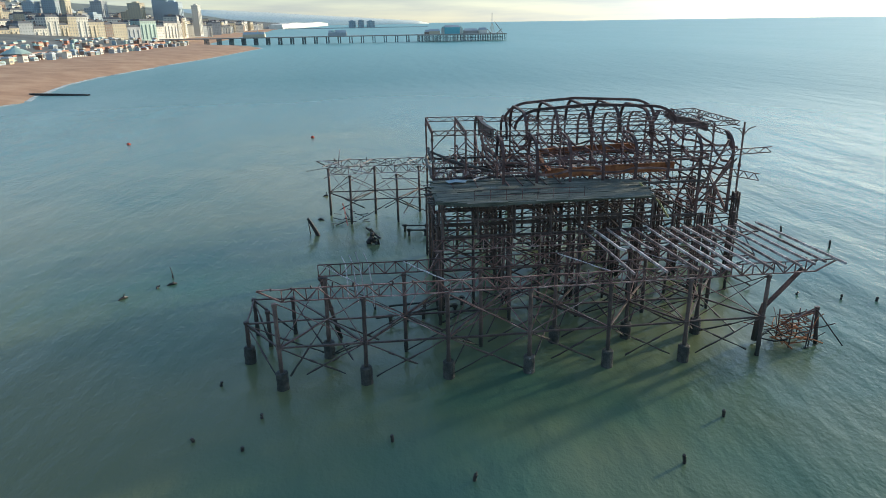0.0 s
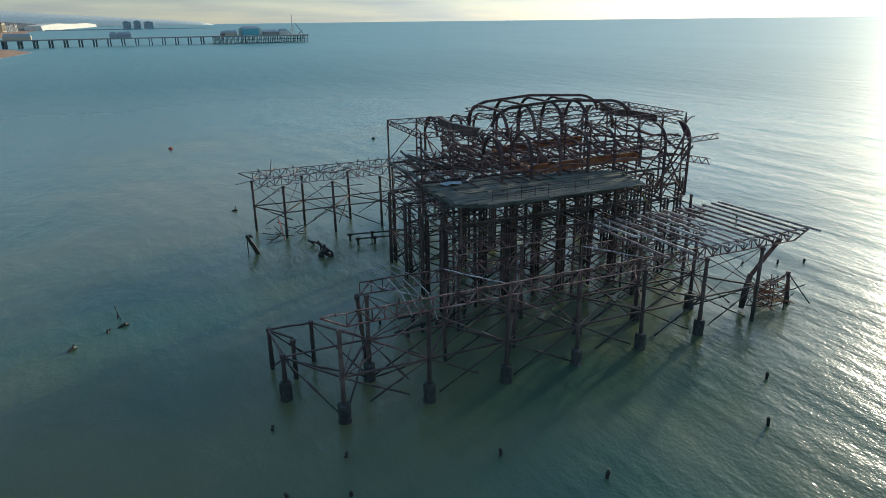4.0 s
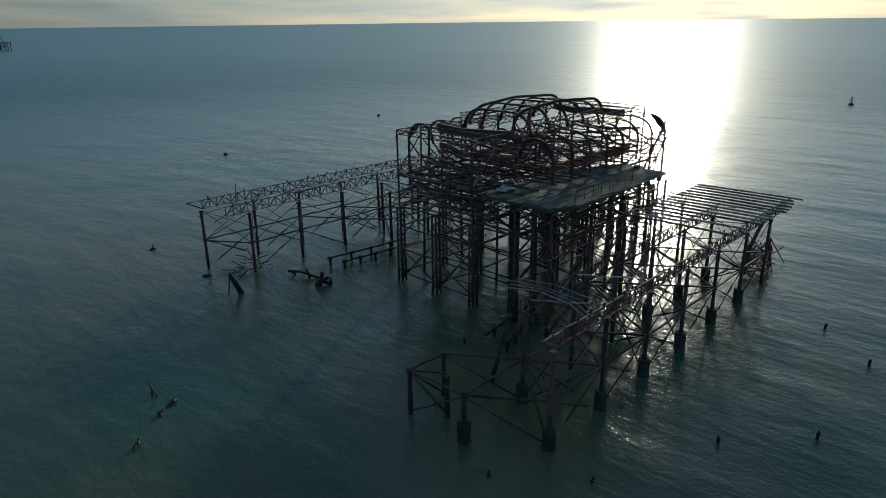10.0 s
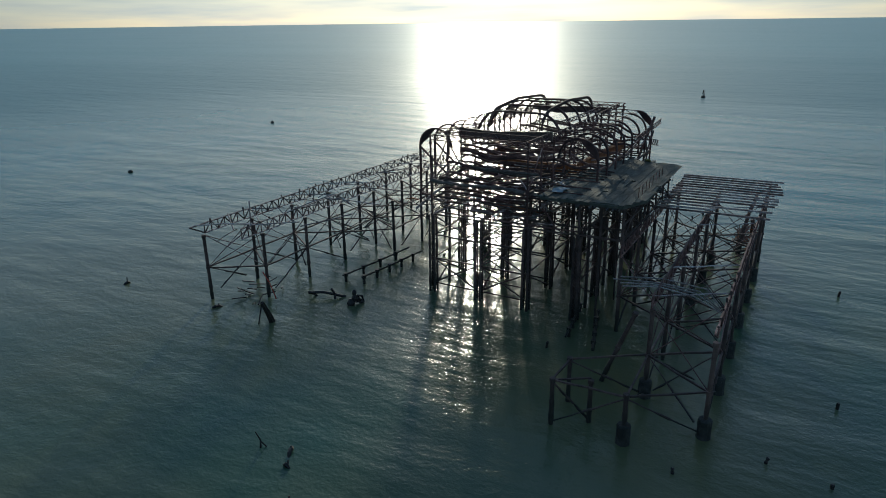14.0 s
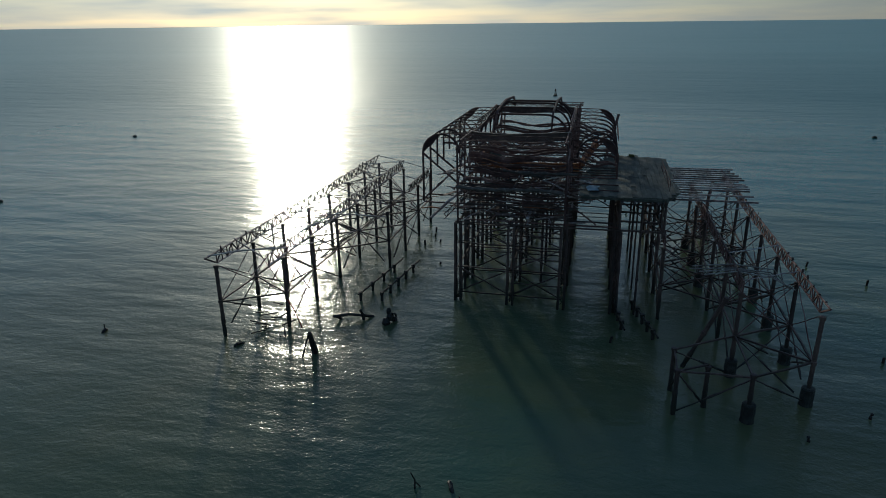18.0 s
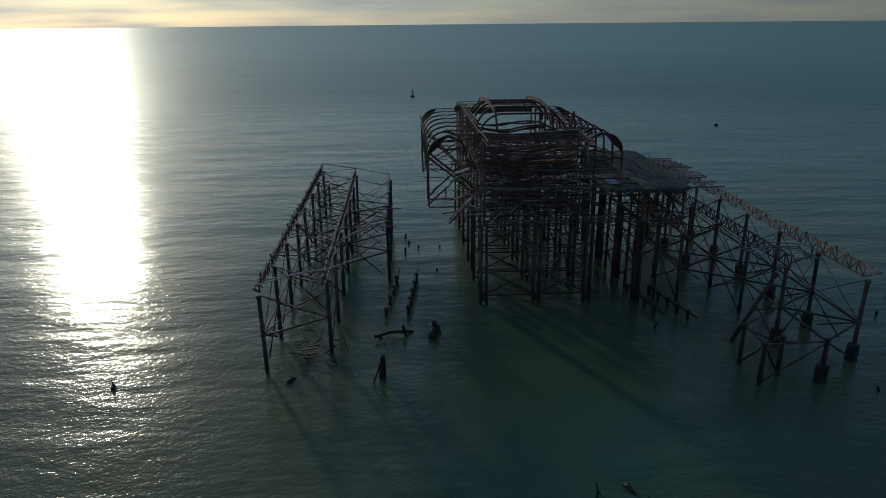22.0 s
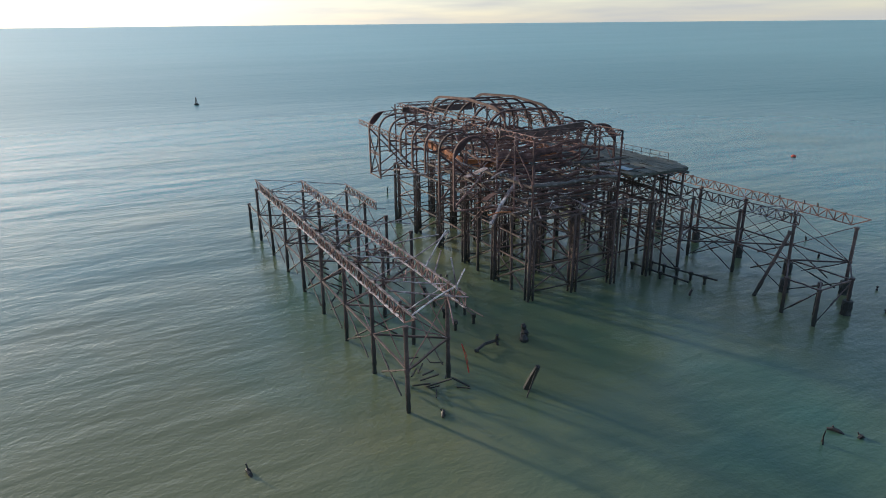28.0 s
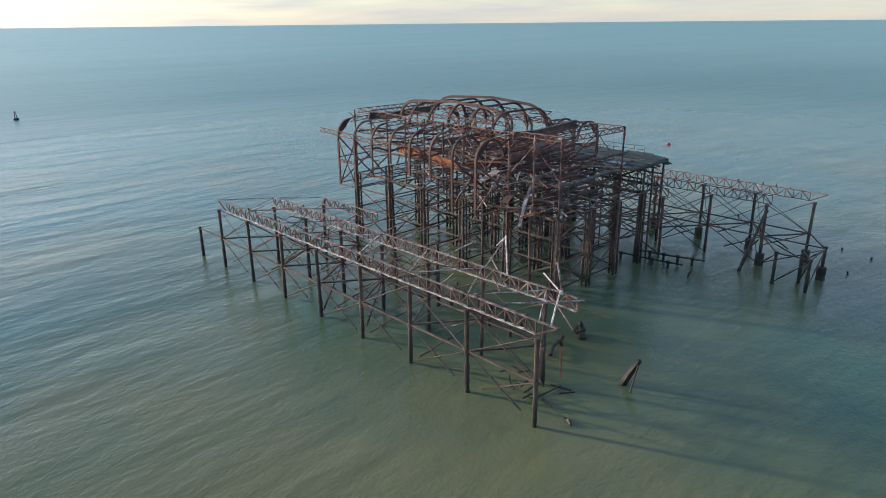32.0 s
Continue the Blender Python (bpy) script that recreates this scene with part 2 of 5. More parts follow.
def water_material():
    m, t, b = material("sea_water")
    geo = t.nodes.new("ShaderNodeNewGeometry")

    def wave(scale, detail, stretch, turn, rough=0.55):
        mp = t.nodes.new("ShaderNodeMapping")
        mp.inputs["Scale"].default_value = stretch
        mp.inputs["Rotation"].default_value = (0, 0, radians(turn))
        t.links.new(geo.outputs["Position"], mp.inputs[0])
        n = add(t, "ShaderNodeTexNoise", Scale=scale, Detail=detail, Roughness=rough)
        t.links.new(mp.outputs[0], n.inputs["Vector"])
        return n.outputs[0]

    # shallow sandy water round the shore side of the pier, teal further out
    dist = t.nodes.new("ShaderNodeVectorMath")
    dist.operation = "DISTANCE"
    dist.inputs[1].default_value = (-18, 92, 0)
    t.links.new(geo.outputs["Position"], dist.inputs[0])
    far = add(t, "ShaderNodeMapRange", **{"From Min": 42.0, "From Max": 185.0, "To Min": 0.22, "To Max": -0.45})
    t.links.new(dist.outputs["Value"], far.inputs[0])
    patch = wave(0.022, 4, (1, 1, 1), 20)
    s = t.nodes.new("ShaderNodeMath")
    s.operation = "MULTIPLY_ADD"
    s.inputs[1].default_value = 1.1
    t.links.new(patch, s.inputs[0])
    t.links.new(far.outputs[0], s.inputs[2])
    col = ramp(t, s.outputs[0], [(0.25, (0.018, 0.128, 0.128)), (0.45, (0.016, 0.108, 0.096)), (0.6, (0.05, 0.11, 0.072)), (0.85, (0.14, 0.147, 0.072))])
    # milky water over the shelving beach
    sep = t.nodes.new("ShaderNodeSeparateXYZ")
    t.links.new(geo.outputs["Position"], sep.inputs[0])
    shelf = add(t, "ShaderNodeMapRange", **{"From Min": -30.0, "From Max": -190.0})
    t.links.new(sep.outputs[0], shelf.inputs[0])
    streak = t.nodes.new("ShaderNodeMath")
    streak.operation = "MULTIPLY"
    t.links.new(shelf.outputs[0], streak.inputs[0])
    t.links.new(ramp(t, wave(0.03, 5, (1, 0.15, 1), 8, 0.65), [(0.3, (0.3, 0.3, 0.3)), (0.65, (1, 1, 1))]), streak.inputs[1])
    milk = t.nodes.new("ShaderNodeMix")
    milk.data_type = "RGBA"
    milk.inputs[7].default_value = (0.2, 0.29, 0.28, 1)
    t.links.new(streak.outputs[0], milk.inputs[0])
    t.links.new(col, milk.inputs[6])
    # pale open sea: distance haze put into the base colour, growing seawards
    sea_haze = add(t, "ShaderNodeMapRange", **{"From Min": 130.0, "From Max": 700.0, "To Min": 0.0, "To Max": 0.8})
    t.links.new(dist.outputs["Value"], sea_haze.inputs[0])
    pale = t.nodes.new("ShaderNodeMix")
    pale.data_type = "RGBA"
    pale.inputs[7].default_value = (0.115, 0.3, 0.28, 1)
    t.links.new(sea_haze.outputs[0], pale.inputs[0])
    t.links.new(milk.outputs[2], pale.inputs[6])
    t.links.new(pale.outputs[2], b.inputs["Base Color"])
    b.inputs["IOR"].default_value = 1.33
    # the steeper small ripples spread a wide faint glitter
    b.inputs["Coat Weight"].default_value, b.inputs["Coat Roughness"].default_value, b.inputs["Coat IOR"].default_value = 0.1, 0.4, 1.33
    # wind-ruffled offshore, slicker in the lee of the pier
    ruffle = add(t, "ShaderNodeMapRange", **{"From Min": 45.0, "From Max": 270.0, "To Min": 0.088, "To Max": 0.31})
    t.links.new(dist.outputs["Value"], ruffle.inputs[0])
    lanes = t.nodes.new("ShaderNodeMath")
    lanes.operation = "MULTIPLY_ADD"
    lanes.inputs[1].default_value = 0.1
    t.links.new(wave(0.012, 5, (1, 0.28, 1), 30, 0.6), lanes.inputs[0])
    t.links.new(ruffle.outputs[0], lanes.inputs[2])
    t.links.new(lanes.outputs[0], b.inputs["Roughness"])
    h = None
    for scale, detail, stretch, turn, amp in ((0.05, 2, (1, 0.22, 1), 15, 0.8), (0.16, 3, (1, 0.35, 1), 25, 0.6), (0.7, 4, (1, 0.45, 1), 40, 0.06), (1.7, 3, (1, 0.6, 1), 70, 0.075), (3.6, 2, (1, 0.8, 1), 10, 0.045)):
        mul = t.nodes.new("ShaderNodeMath")
        mul.operation = "MULTIPLY_ADD"
        mul.inputs[1].default_value = amp
        t.links.new(wave(scale, detail, stretch, turn), mul.inputs[0])
        if h:
            t.links.new(h, mul.inputs[2])
        h = mul.outputs[0]
    bp = add(t, "ShaderNodeBump", Strength=0.6, Distance=1.0)
    t.links.new(h, bp.inputs["Height"])
    t.links.new(bp.outputs[0], b.inputs["Normal"])
    t.links.new(bp.outputs[0], b.inputs["Coat Normal"])
    return m


WATER = water_material()
SAND = surface("shingle", [(0.25, (0.26, 0.13, 0.065)), (0.5, (0.4, 0.225, 0.125)), (0.75, (0.5, 0.32, 0.19))], 0.06, fine=1.5, bump=0.5)


# ---- mesh helpers ----
class Mesh:
    """Vertices and faces gathered for one mesh."""

    def __init__(self):
        self.v, self.f = [], []

    def ring(self, pts, closed=True):
        """Joins rings of equal length into a tube, with end caps."""
        n, k = len(pts[0]), len(self.v)
        for r in pts:
            self.v += [tuple(p) for p in r]
        for i in range(len(pts) - 1):
            for j in range(n):
                a, b = k + i * n + j, k + i * n + (j + 1) % n
                self.f.append((a, b, b + n, a + n))
        if closed:
            self.f.append(tuple(range(k + n - 1, k - 1, -1)))
            self.f.append(tuple(range(k + (len(pts) - 1) * n, k + len(pts) * n)))
        return self

    def sweep(self, path, w, h, n=0, up=(0, 0, 1)):
        """A bar along a path: w by h, or round with n sides and radius w."""
        path = [Vector(p) for p in path]
        rings = []
        for i, p in enumerate(path):
            d = (path[min(i + 1, len(path) - 1)] - path[max(i - 1, 0)]).normalized()
            u = Vector(up)
            if abs(d.dot(u)) > 0.95:
                u = Vector((1, 0, 0)) if abs(d.x) < 0.9 else Vector((0, 1, 0))
            s = d.cross(u).normalized()
            u = s.cross(d)
            if n:
                rings.append([p + (s * math.cos(a) + u * math.sin(a)) * (w if not isinstance(w, (list, tuple)) else w[i]) for a in (math.tau * j / n for j in range(n))])
            else:
                rings.append([p + s * w / 2 * a + u * h / 2 * b for a, b in ((-1, -1), (1, -1), (1, 1), (-1, 1))])
        return self.ring(rings)

    def bar(self, a, b, w, h=None, up=(0, 0, 1)):
        return self.sweep([a, b], w, h or w, 0, up)

    def rod(self, a, b, r, n=6):
        return self.sweep([a, b], r, r, n)

    def box(self, lo, hi):
        (x0, y0, z0), (x1, y1, z1) = lo, hi
        return self.ring([[(x0, y0, z0), (x1, y0, z0), (x1, y1, z0), (x0, y1, z0)], [(x0, y0, z1), (x1, y0, z1), (x1, y1, z1), (x0, y1, z1)]])

    def data(self, name, mat, smooth=False):
        me = bpy.data.meshes.new(name)
        me.from_pydata(self.v, [], self.f)
        me.materials.append(mat)
        if smooth:
            me.polygons.foreach_set("use_smooth", [True] * len(me.polygons))
        me.update()
        return me


def part(name, m, mat, parent=None, label="", smooth=False):
    ob = new(name, m.data(name, mat, smooth))
    ob.parent = parent
    return tagged(ob, label) if label else ob


def thing(name, label, category, group="", at=(0, 0, 0), kind=""):
    ob = new(name)
    ob.location = at
    return tagged(ob, label, category, group, kind)


R = random.Random(7)


def jit(p, s=0.05):
    return Vector(p) + Vector((R.uniform(-s, s), R.uniform(-s, s), R.uniform(-s, s)))


# ---- sea, beach ----
def sea():
    m = Mesh()
    radii = [0, 30, 60, 100, 150, 220, 320, 480, 700, 1000, 1400, 1900, 2500, 3200, 4000, 4850]
    n = 96
    cx, cy = 0.0, 70.0
    m.v.append((cx, cy, 0))
    for r in radii[1:]:
        z = 15.0 * max(0.0, (r - 1500) / 3350) ** 1.6
        m.v += [(cx + r * math.cos(math.tau * i / n), cy + r * math.sin(math.tau * i / n), z) for i in range(n)]
    m.f += [(0, 1 + i, 1 + (i + 1) % n) for i in range(n)]
    for k in range(len(radii) - 2):
        for i in range(n):
            a, b = 1 + k * n + i, 1 + k * n + (i + 1) % n
            m.f.append((a, a + n, b + n, b))
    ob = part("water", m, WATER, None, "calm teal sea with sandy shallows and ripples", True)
    tagged(ob, "", "sea", "", "structure")


sea()


# ---- iron parts ----
def girder(parent, a, b, z0, z1, step=1.0, mat=None, name="lattice_girder", sag=0.0, cross=False, taper=0, wide=0.2):
    """A lattice girder from a to b (plan points), between two heights: chords as parts and the web under it."""
    a, b = Vector((*a, 0)), Vector((*b, 0))
    n = max(2, round((b - a).length / step))
    mat = mat or PALE
    top, low, web = Mesh(), Mesh(), Mesh()
    pts = []
    for i in range(n + 1):
        p = a.lerp(b, i / n)
        p.z = -sag * 4 * (i / n) * (1 - i / n) + R.uniform(-0.03, 0.03)
        p += (b - a).normalized().cross(Vector((0, 0, 1))) * R.uniform(-0.03, 0.03)
        pts.append(p)
    up0, up1 = Vector((0, 0, z0)), Vector((0, 0, z1))
    top.sweep([p + up1 for p in pts], wide, 0.08)
    low.sweep([p + up0 for p in pts[taper:n + 1 - taper]], wide, 0.08)
    if taper:
        web.bar(pts[taper] + up0, pts[0] + up1, 0.12)
        web.bar(pts[n - taper] + up0, pts[n] + up1, 0.12)
    for i in range(taper, n - taper):
        p, q = pts[i], pts[i + 1]
        if cross or i % 2 == 0:
            web.bar(p + up0, q + up1, 0.09)
        if cross or i % 2:
            web.bar(p + up1, q + up0, 0.09)
        web.bar(p + up0, p + up1, 0.08)
    g = part(name, top, mat, parent)
    part("bottom_chord", low, mat, g)
    part("web", web, RUST if mat is PALE else mat, g)
    return g


def lattice(parent, a, b, depth=0.5, step=0.7, mat=None, name="lattice_beam", bow=0.0, width=0.1):
    """A light lattice beam between two points in space; its depth runs downwards."""
    a, b = Vector(a), Vector(b)
    n = max(2, round((b - a).length / step))
    m = Mesh()
    pts = [a.lerp(b, i / n) - Vector((0, 0, bow * 4 * (i / n) * (1 - i / n))) for i in range(n + 1)]
    dn = Vector((0, 0, -depth))
    m.sweep(pts, width, 0.09)
    m.sweep([p + dn for p in pts], width, 0.09)
    for i in range(n):
        m.bar(pts[i] + (dn if i % 2 else dn * 0), pts[i + 1] + (dn * 0 if i % 2 else dn), 0.075)
    return part(name, m, mat or RUST, parent)


def pile(parent, x, y, z1, r=0.175, drum=False, lean=(0, 0), z0=-1.5, mat=None):
    """A cast-iron screw pile: shaft, collars, a cap plate and, where it has one, the drum at its foot."""
    m = Mesh()
    lx, ly = lean
    stops = [(z0, 1.0)]
    for z in ([3.7] if z1 > 5 else []) + [z1 - 0.14]:
        # weed and scale roughen the shaft, most of all near the water
        s = max(0.1, stops[-1][0] + 0.35)
        while s < z - 0.5:
            stops.append((s, R.uniform(0.92, 1.3) if s < 2.4 else R.uniform(0.94, 1.08)))
            s += R.uniform(0.3, 0.6)
        stops += [(z - 0.16, 1.0), (z - 0.14, 1.35), (z + 0.13, 1.35), (z + 0.14, 1.0)]
    m.sweep([(x + lx * max(z, 0) / z1, y + ly * max(z, 0) / z1, z) for z, _ in stops], [r * k for _, k in stops], 0, 10)
    p = part("pier_leg", m, mat or DARK, parent, "", False)
    if drum:
        d = Mesh()
        prof = [(0.50, z0), (0.52, 0.0), (0.48, 0.35), (0.51, 0.8), (0.49, 1.2), (0.5, 1.45), (0.42, 1.55)]
        d.ring([[(x + rr * math.cos(math.tau * j / 14) * R.uniform(0.96, 1.04), y + rr * math.sin(math.tau * j / 14) * R.uniform(0.96, 1.04), z) for j in range(14)] for rr, z in prof])
        part("footing_drum", d, DRUM, p, "dark weed-covered concrete drum")
    return p


def brace(parent, p, q, z0, z1, r=0.045, sleeve=False, mat=None, name="tie_rod"):
    a, b = Vector((*p, z0)), Vector((*q, z1))
    m = Mesh()
    n = 7
    path = [a.lerp(b, i / n) + (Vector((R.uniform(-1, 1), R.uniform(-1, 1), R.uniform(-1, 1))) * 0.035 if 0 < i < n else Vector()) for i in range(n + 1)]
    m.sweep(path, [r * (R.uniform(0.8, 1.9) if p.z < 2.2 else R.uniform(0.85, 1.2)) for p in path], 0, 5)
    if sleeve:
        c, d = a.lerp(b, 0.44), a.lerp(b, 0.56)
        m.rod(c, d, r * 1.7, 6)
    return part(name, m, mat or RUST, parent)


def strut(parent, p, q, z, w=0.15, mat=None, dz=0.0):
    m = Mesh()
    a, b = Vector((*p, z)), Vector((*q, z + dz))
    m.sweep([a.lerp(b, i / 4) + (jit((0, 0, 0), 0.04) if 0 < i < 4 else Vector()) for i in range(5)], w, w)
    return part("strut", m, mat or DARK, parent)


def bay(parent, p, q, top, node=3.7, keep=0.8, low=True, rail=True):
    """The bracing between two neighbouring piles: a strut at the nodes, rods up to the girder and down to the feet."""
    if rail and R.random() < keep + 0.1:
        strut(parent, p, q, node + R.uniform(-0.05, 0.05))
    for s, e in ((p, q), (q, p)):
        if R.random() < keep:
            brace(parent, s, e, node, top, 0.042)
        if low and R.random() < keep:
            mid = (Vector((*s, 0)).lerp(Vector((*e, 0)), R.uniform(0.62, 1.0)))
            brace(parent, s, (mid.x, mid.y), node, node - (node - 0.1) * ((mid - Vector((*s, 0))).length / (Vector((*e, 0)) - Vector((*s, 0))).length), 0.055, True, DARK)


def wing(name, label, rows, girders, top, zig, keep=0.92, mat=None, wide=0.2):
    w = thing(name, label, "pier ruin")
    for y, xs, drums in rows:
        for x in xs:
            pile(w, x, y, top, drum=x in drums, lean=(R.uniform(-0.08, 0.08), R.uniform(-0.08, 0.08)))
        for x0, x1 in zip(xs, xs[1:]):
            if x1 - x0 < 8:
                bay(w, (x0, y), (x1, y), top, keep=keep)
    for a, b in zig:
        (ya, xa, _), (yb, xb, _) = rows[a], rows[b]
        for x in xa:
            for x2 in xb:
                if abs(x - x2) < 4.5:
                    bay(w, (x, ya), (x2, yb), top, keep=keep - 0.15, low=R.random() < 0.5)
    for y, x0, x1, z0, z1, sag in girders:
        girder(w, (x0, y), (x1, y), z0, z1, 0.95, mat or PALE, sag=sag, wide=wide, cross=False, taper=2 if x1 - x0 > 45 else 0)
    return w


# ---- the two wings ----
BARE = surface("bird_whitened_pipe", [(0.25, (0.13, 0.11, 0.1)), (0.48, (0.28, 0.26, 0.24)), (0.75, (0.52, 0.5, 0.46))], 1.6)


def steps(x0, d, n):
    return [round(x0 + d * k, 2) for k in range(n)]


A = steps(-10.8, 6.885, 7)
B = steps(-7.35, 6.885, 6)
C = steps(3.1, 6.9, 5)
west = wing("pier_wing", "rusted iron pier wing on drum-footed piles with bare deck joists", [
    (52.1, A, A[:6]), (57.1, B, (B[0], B[3], B[4], B[5])), (62.2, C, ())],
    [(52.1, -12.1, 36.6, 7.75, 8.78, 0.0), (57.1, -7.8, 28.5, 7.75, 8.8, 0.0), (62.2, 2.6, 33.2, 7.75, 8.8, 0.0)], 7.65, [(0, 1), (1, 2)], mat=RUST, wide=0.13)
for k in range(15):
    x = 17.2 + 1.28 * k
    m = Mesh()
    y0 = 62.6 + R.uniform(-0.5, 0.3)
    y1 = 50.9 + R.uniform(-0.5, 0.5)
    if k in (1, 3):
        y1 = 56.5
    m.sweep([(x + R.uniform(-0.15, 0.15), y0, 9.0), (x + 0.5, 57, 8.96), (x + 1.05 + R.uniform(-0.2, 0.2), y1, 8.88)], 0.14, 0.2)
    part("deck_joist", m, PALE, west)
for k in range(4):
    m = Mesh()
    x = -5.2 + 0.62 * k + R.uniform(-0.15, 0.15)
    m.sweep([(x - 0.8, 60.3 + 0.2 * k + R.uniform(-0.6, 0.6), 8.5), (x - 0.3, 57.2, 8.72 + R.uniform(-0.1, 0.1)), (x, 54.2 + R.uniform(-0.4, 0.4), 8.4), (x + 0.3 + R.uniform(-0.2, 0.2), 52.5, 7.4 - 0.25 * k)], 0.055, 0, 6)
    part("bent_pipe", m, BARE, west)
# stump group beyond the shore end
for x, y, z, d in ((-14.3, 57.0, 4.0, True), (-14.6, 62.3, 3.9, False), (-11.0, 62.2, 3.9, False), (-13.0, 59.9, 3.6, False)):
    pile(west, x, y, z, drum=d)
for p, q in (((-14.3, 57.0), (-14.6, 62.3)), ((-14.6, 62.3), (-11.0, 62.2)), ((-14.3, 57.0), (-10.8, 52.1)), ((-14.3, 57.0), (-7.35, 57.1)), ((-11.0, 62.2), (-7.35, 57.1)), ((-14.6, 62.3), (-13.0, 59.9))):
    strut(west, p, q, 3.75, 0.13)
    brace(west, p, q, 3.6, 0.2, 0.06, True, DARK)
pile(west, -6.6, 60.8, 7.3, lean=(-1.2, -2.6))
for k in range(6):
    for xa, xb in ((A[k], B[k]), (A[k + 1], B[k])):
        if R.random() < 0.6:
            brace(west, (xa, 52.1), (xb, 57.1), 8.7, 8.75, 0.05, False, PALE, "plan_tie")
pile(west, 37.0, 53.5, 3.6, lean=(-0.3, 0.2))

J = steps(-10.5, 6.95, 8)
I = steps(-7.07, 6.92, 7)
H = steps(10.8, 6.9, 4)
east = wing("pier_wing", "rusted iron pier wing on slender piles with pale lattice girders", [
    (103.2, J, ()), (98.0, I, ()), (93.0, H, ())],
    [(103.2, -12.2, 38.2, 7.6, 8.65, 0.0), (98.0, -10.0, 34.8, 7.6, 8.7, 0.0), (93.1, 20.5, 31.6, 7.4, 8.3, 0.0)], 7.4, [(0, 1), (1, 2)])
pile(east, 44.3, 103.2, 3.9)
strut(east, (44.3, 103.2), (37.8, 103.2), 3.75)
for k in range(7):
    for xa, xb in ((J[k], I[k]), (J[k + 1], I[k])):
        brace(east, (xa, 103.2), (xb, 98.0), 8.6, 8.55, 0.05, False, PALE, "plan_tie")
    if k > 2:
        brace(east, (I[k], 98.0), (H[max(0, k - 3)], 93.1), 8.55, 8.2, 0.05, False, PALE, "plan_tie")
for a, b in (((-11.6, 103.2, 8.7), (-8.4, 98.0, 8.8)), ((-10.8, 98.2, 8.8), (-7.0, 103.1, 8.9)), ((-8.6, 98.0, 8.6), (-8.2, 98.3, 11.2)), ((-8.4, 98.0, 8.7), (-4.4, 95.0, 8.4)), ((-3.0, 98.0, 8.7), (0.6, 94.2, 10.4)), ((-0.4, 98.0, 8.6), (1.2, 93.6, 10.0)), ((1.2, 93.6, 10.0), (2.6, 93.2, 8.8)), ((-2.2, 97.0, 7.0), (3.0, 93.5, 7.6)), ((4.2, 98.0, 8.6), (6.5, 92.0, 8.0)), ((10.5, 98.0, 8.6), (13.0, 91.5, 8.2))):
    m = Mesh()
    m.sweep([a, Vector(a).lerp(Vector(b), 0.5) + Vector((0, 0, R.uniform(-0.15, 0.15))), b], 0.07, 0, 6)
    part("loose_rod", m, PALE, east)
for i in range(16):
    c = Vector((R.uniform(-9.5, -4.5), R.uniform(97.5, 101), R.uniform(0.0, 1.4)))
    a = R.uniform(0, math.tau)
    d = Vector((math.cos(a), math.sin(a), R.uniform(-0.4, 0.4))) * R.uniform(0.4, 1.0)
    m = Mesh()
    m.sweep([c - d, c, c + d], R.uniform(0.06, 0.14), 0.1)
    part("tangled_bar", m, DARK, east)

# stubs of the deck rail along the girders
for y, x0, n, ob in ((52.1, -11.0, 30, west), (62.2, 4.0, 18, west), (103.2, -11.0, 30, east), (98.0, -9.0, 27, east)):
    for k in range(n):
        if R.random() < 0.4:
            h = R.uniform(0.08, 0.4) if ob is west else R.uniform(0.05, 0.22)
            m = Mesh()
            m.bar((x0 + 1.6 * k, y, 8.72), (x0 + 1.6 * k + R.uniform(-0.12, 0.12), y + R.uniform(-0.1, 0.1), 8.8 + h), R.uniform(0.08, 0.16))
            part("post_stub", m, DARK, ob)
# loose ties and rods hang across the wing
for k in range(34):
    x = R.uniform(-10, 34)
    a = Vector((x, R.uniform(98.0, 103.2), R.uniform(8.3, 8.8)))
    b = Vector((x + R.uniform(-4.5, 4.5), R.uniform(98.0, 103.2), R.uniform(6.5, 8.7)))
    m = Mesh()
    m.sweep([a, a.lerp(b, 0.5) + jit((0, 0, 0), 0.12), b], R.uniform(0.035, 0.065), 0, 5)
    part("loose_rod", m, R.choice((PALE, RUST, DARK)), east)

# ---- the pavilion ----
pav = thing("pier_pavilion", "burnt-out rusted iron frame of a pier pavilion with bent roof arches", "pier ruin")
BAY = 3.45
ROWY = (66.6, 71.9, 77.3, 82.9)
FX = steps(3.5, 6.9, 6)


def cluster(x, y, z1=8.9):
    """Four legs laced together: a built-up column."""
    c = Mesh()
    s = 0.3
    n = int((z1 - 1.0) / 0.6)
    for p, q in (((-s, -s), (s, -s)), ((s, -s), (s, s)), ((s, s), (-s, s)), ((-s, s), (-s, -s))):
        c.sweep([(x + (p, q)[i % 2][0], y + (p, q)[i % 2][1], 0.4 + 0.6 * i) for i in range(n + 1)], 0.05, 0.11)
    column = part("column", c, DARK, pav)
    for dx, dy in ((-s, -s), (s, -s), (s, s), (-s, s)):
        m = Mesh()
        bx, by, n = R.uniform(-0.06, 0.06), R.uniform(-0.06, 0.06), 15
        m.sweep([(x + dx * (1 - 0.08 * i / n) + bx * i / n, y + dy * (1 - 0.08 * i / n) + by * i / n, -1.5 + (z1 + 1.5) * i / n) for i in range(n + 1)], [0.12 * (R.uniform(0.85, 1.45) if i < 7 else R.uniform(0.8, 1.2)) for i in range(n + 1)], 0, 7)
        part("leg", m, DARK, column)
    return column


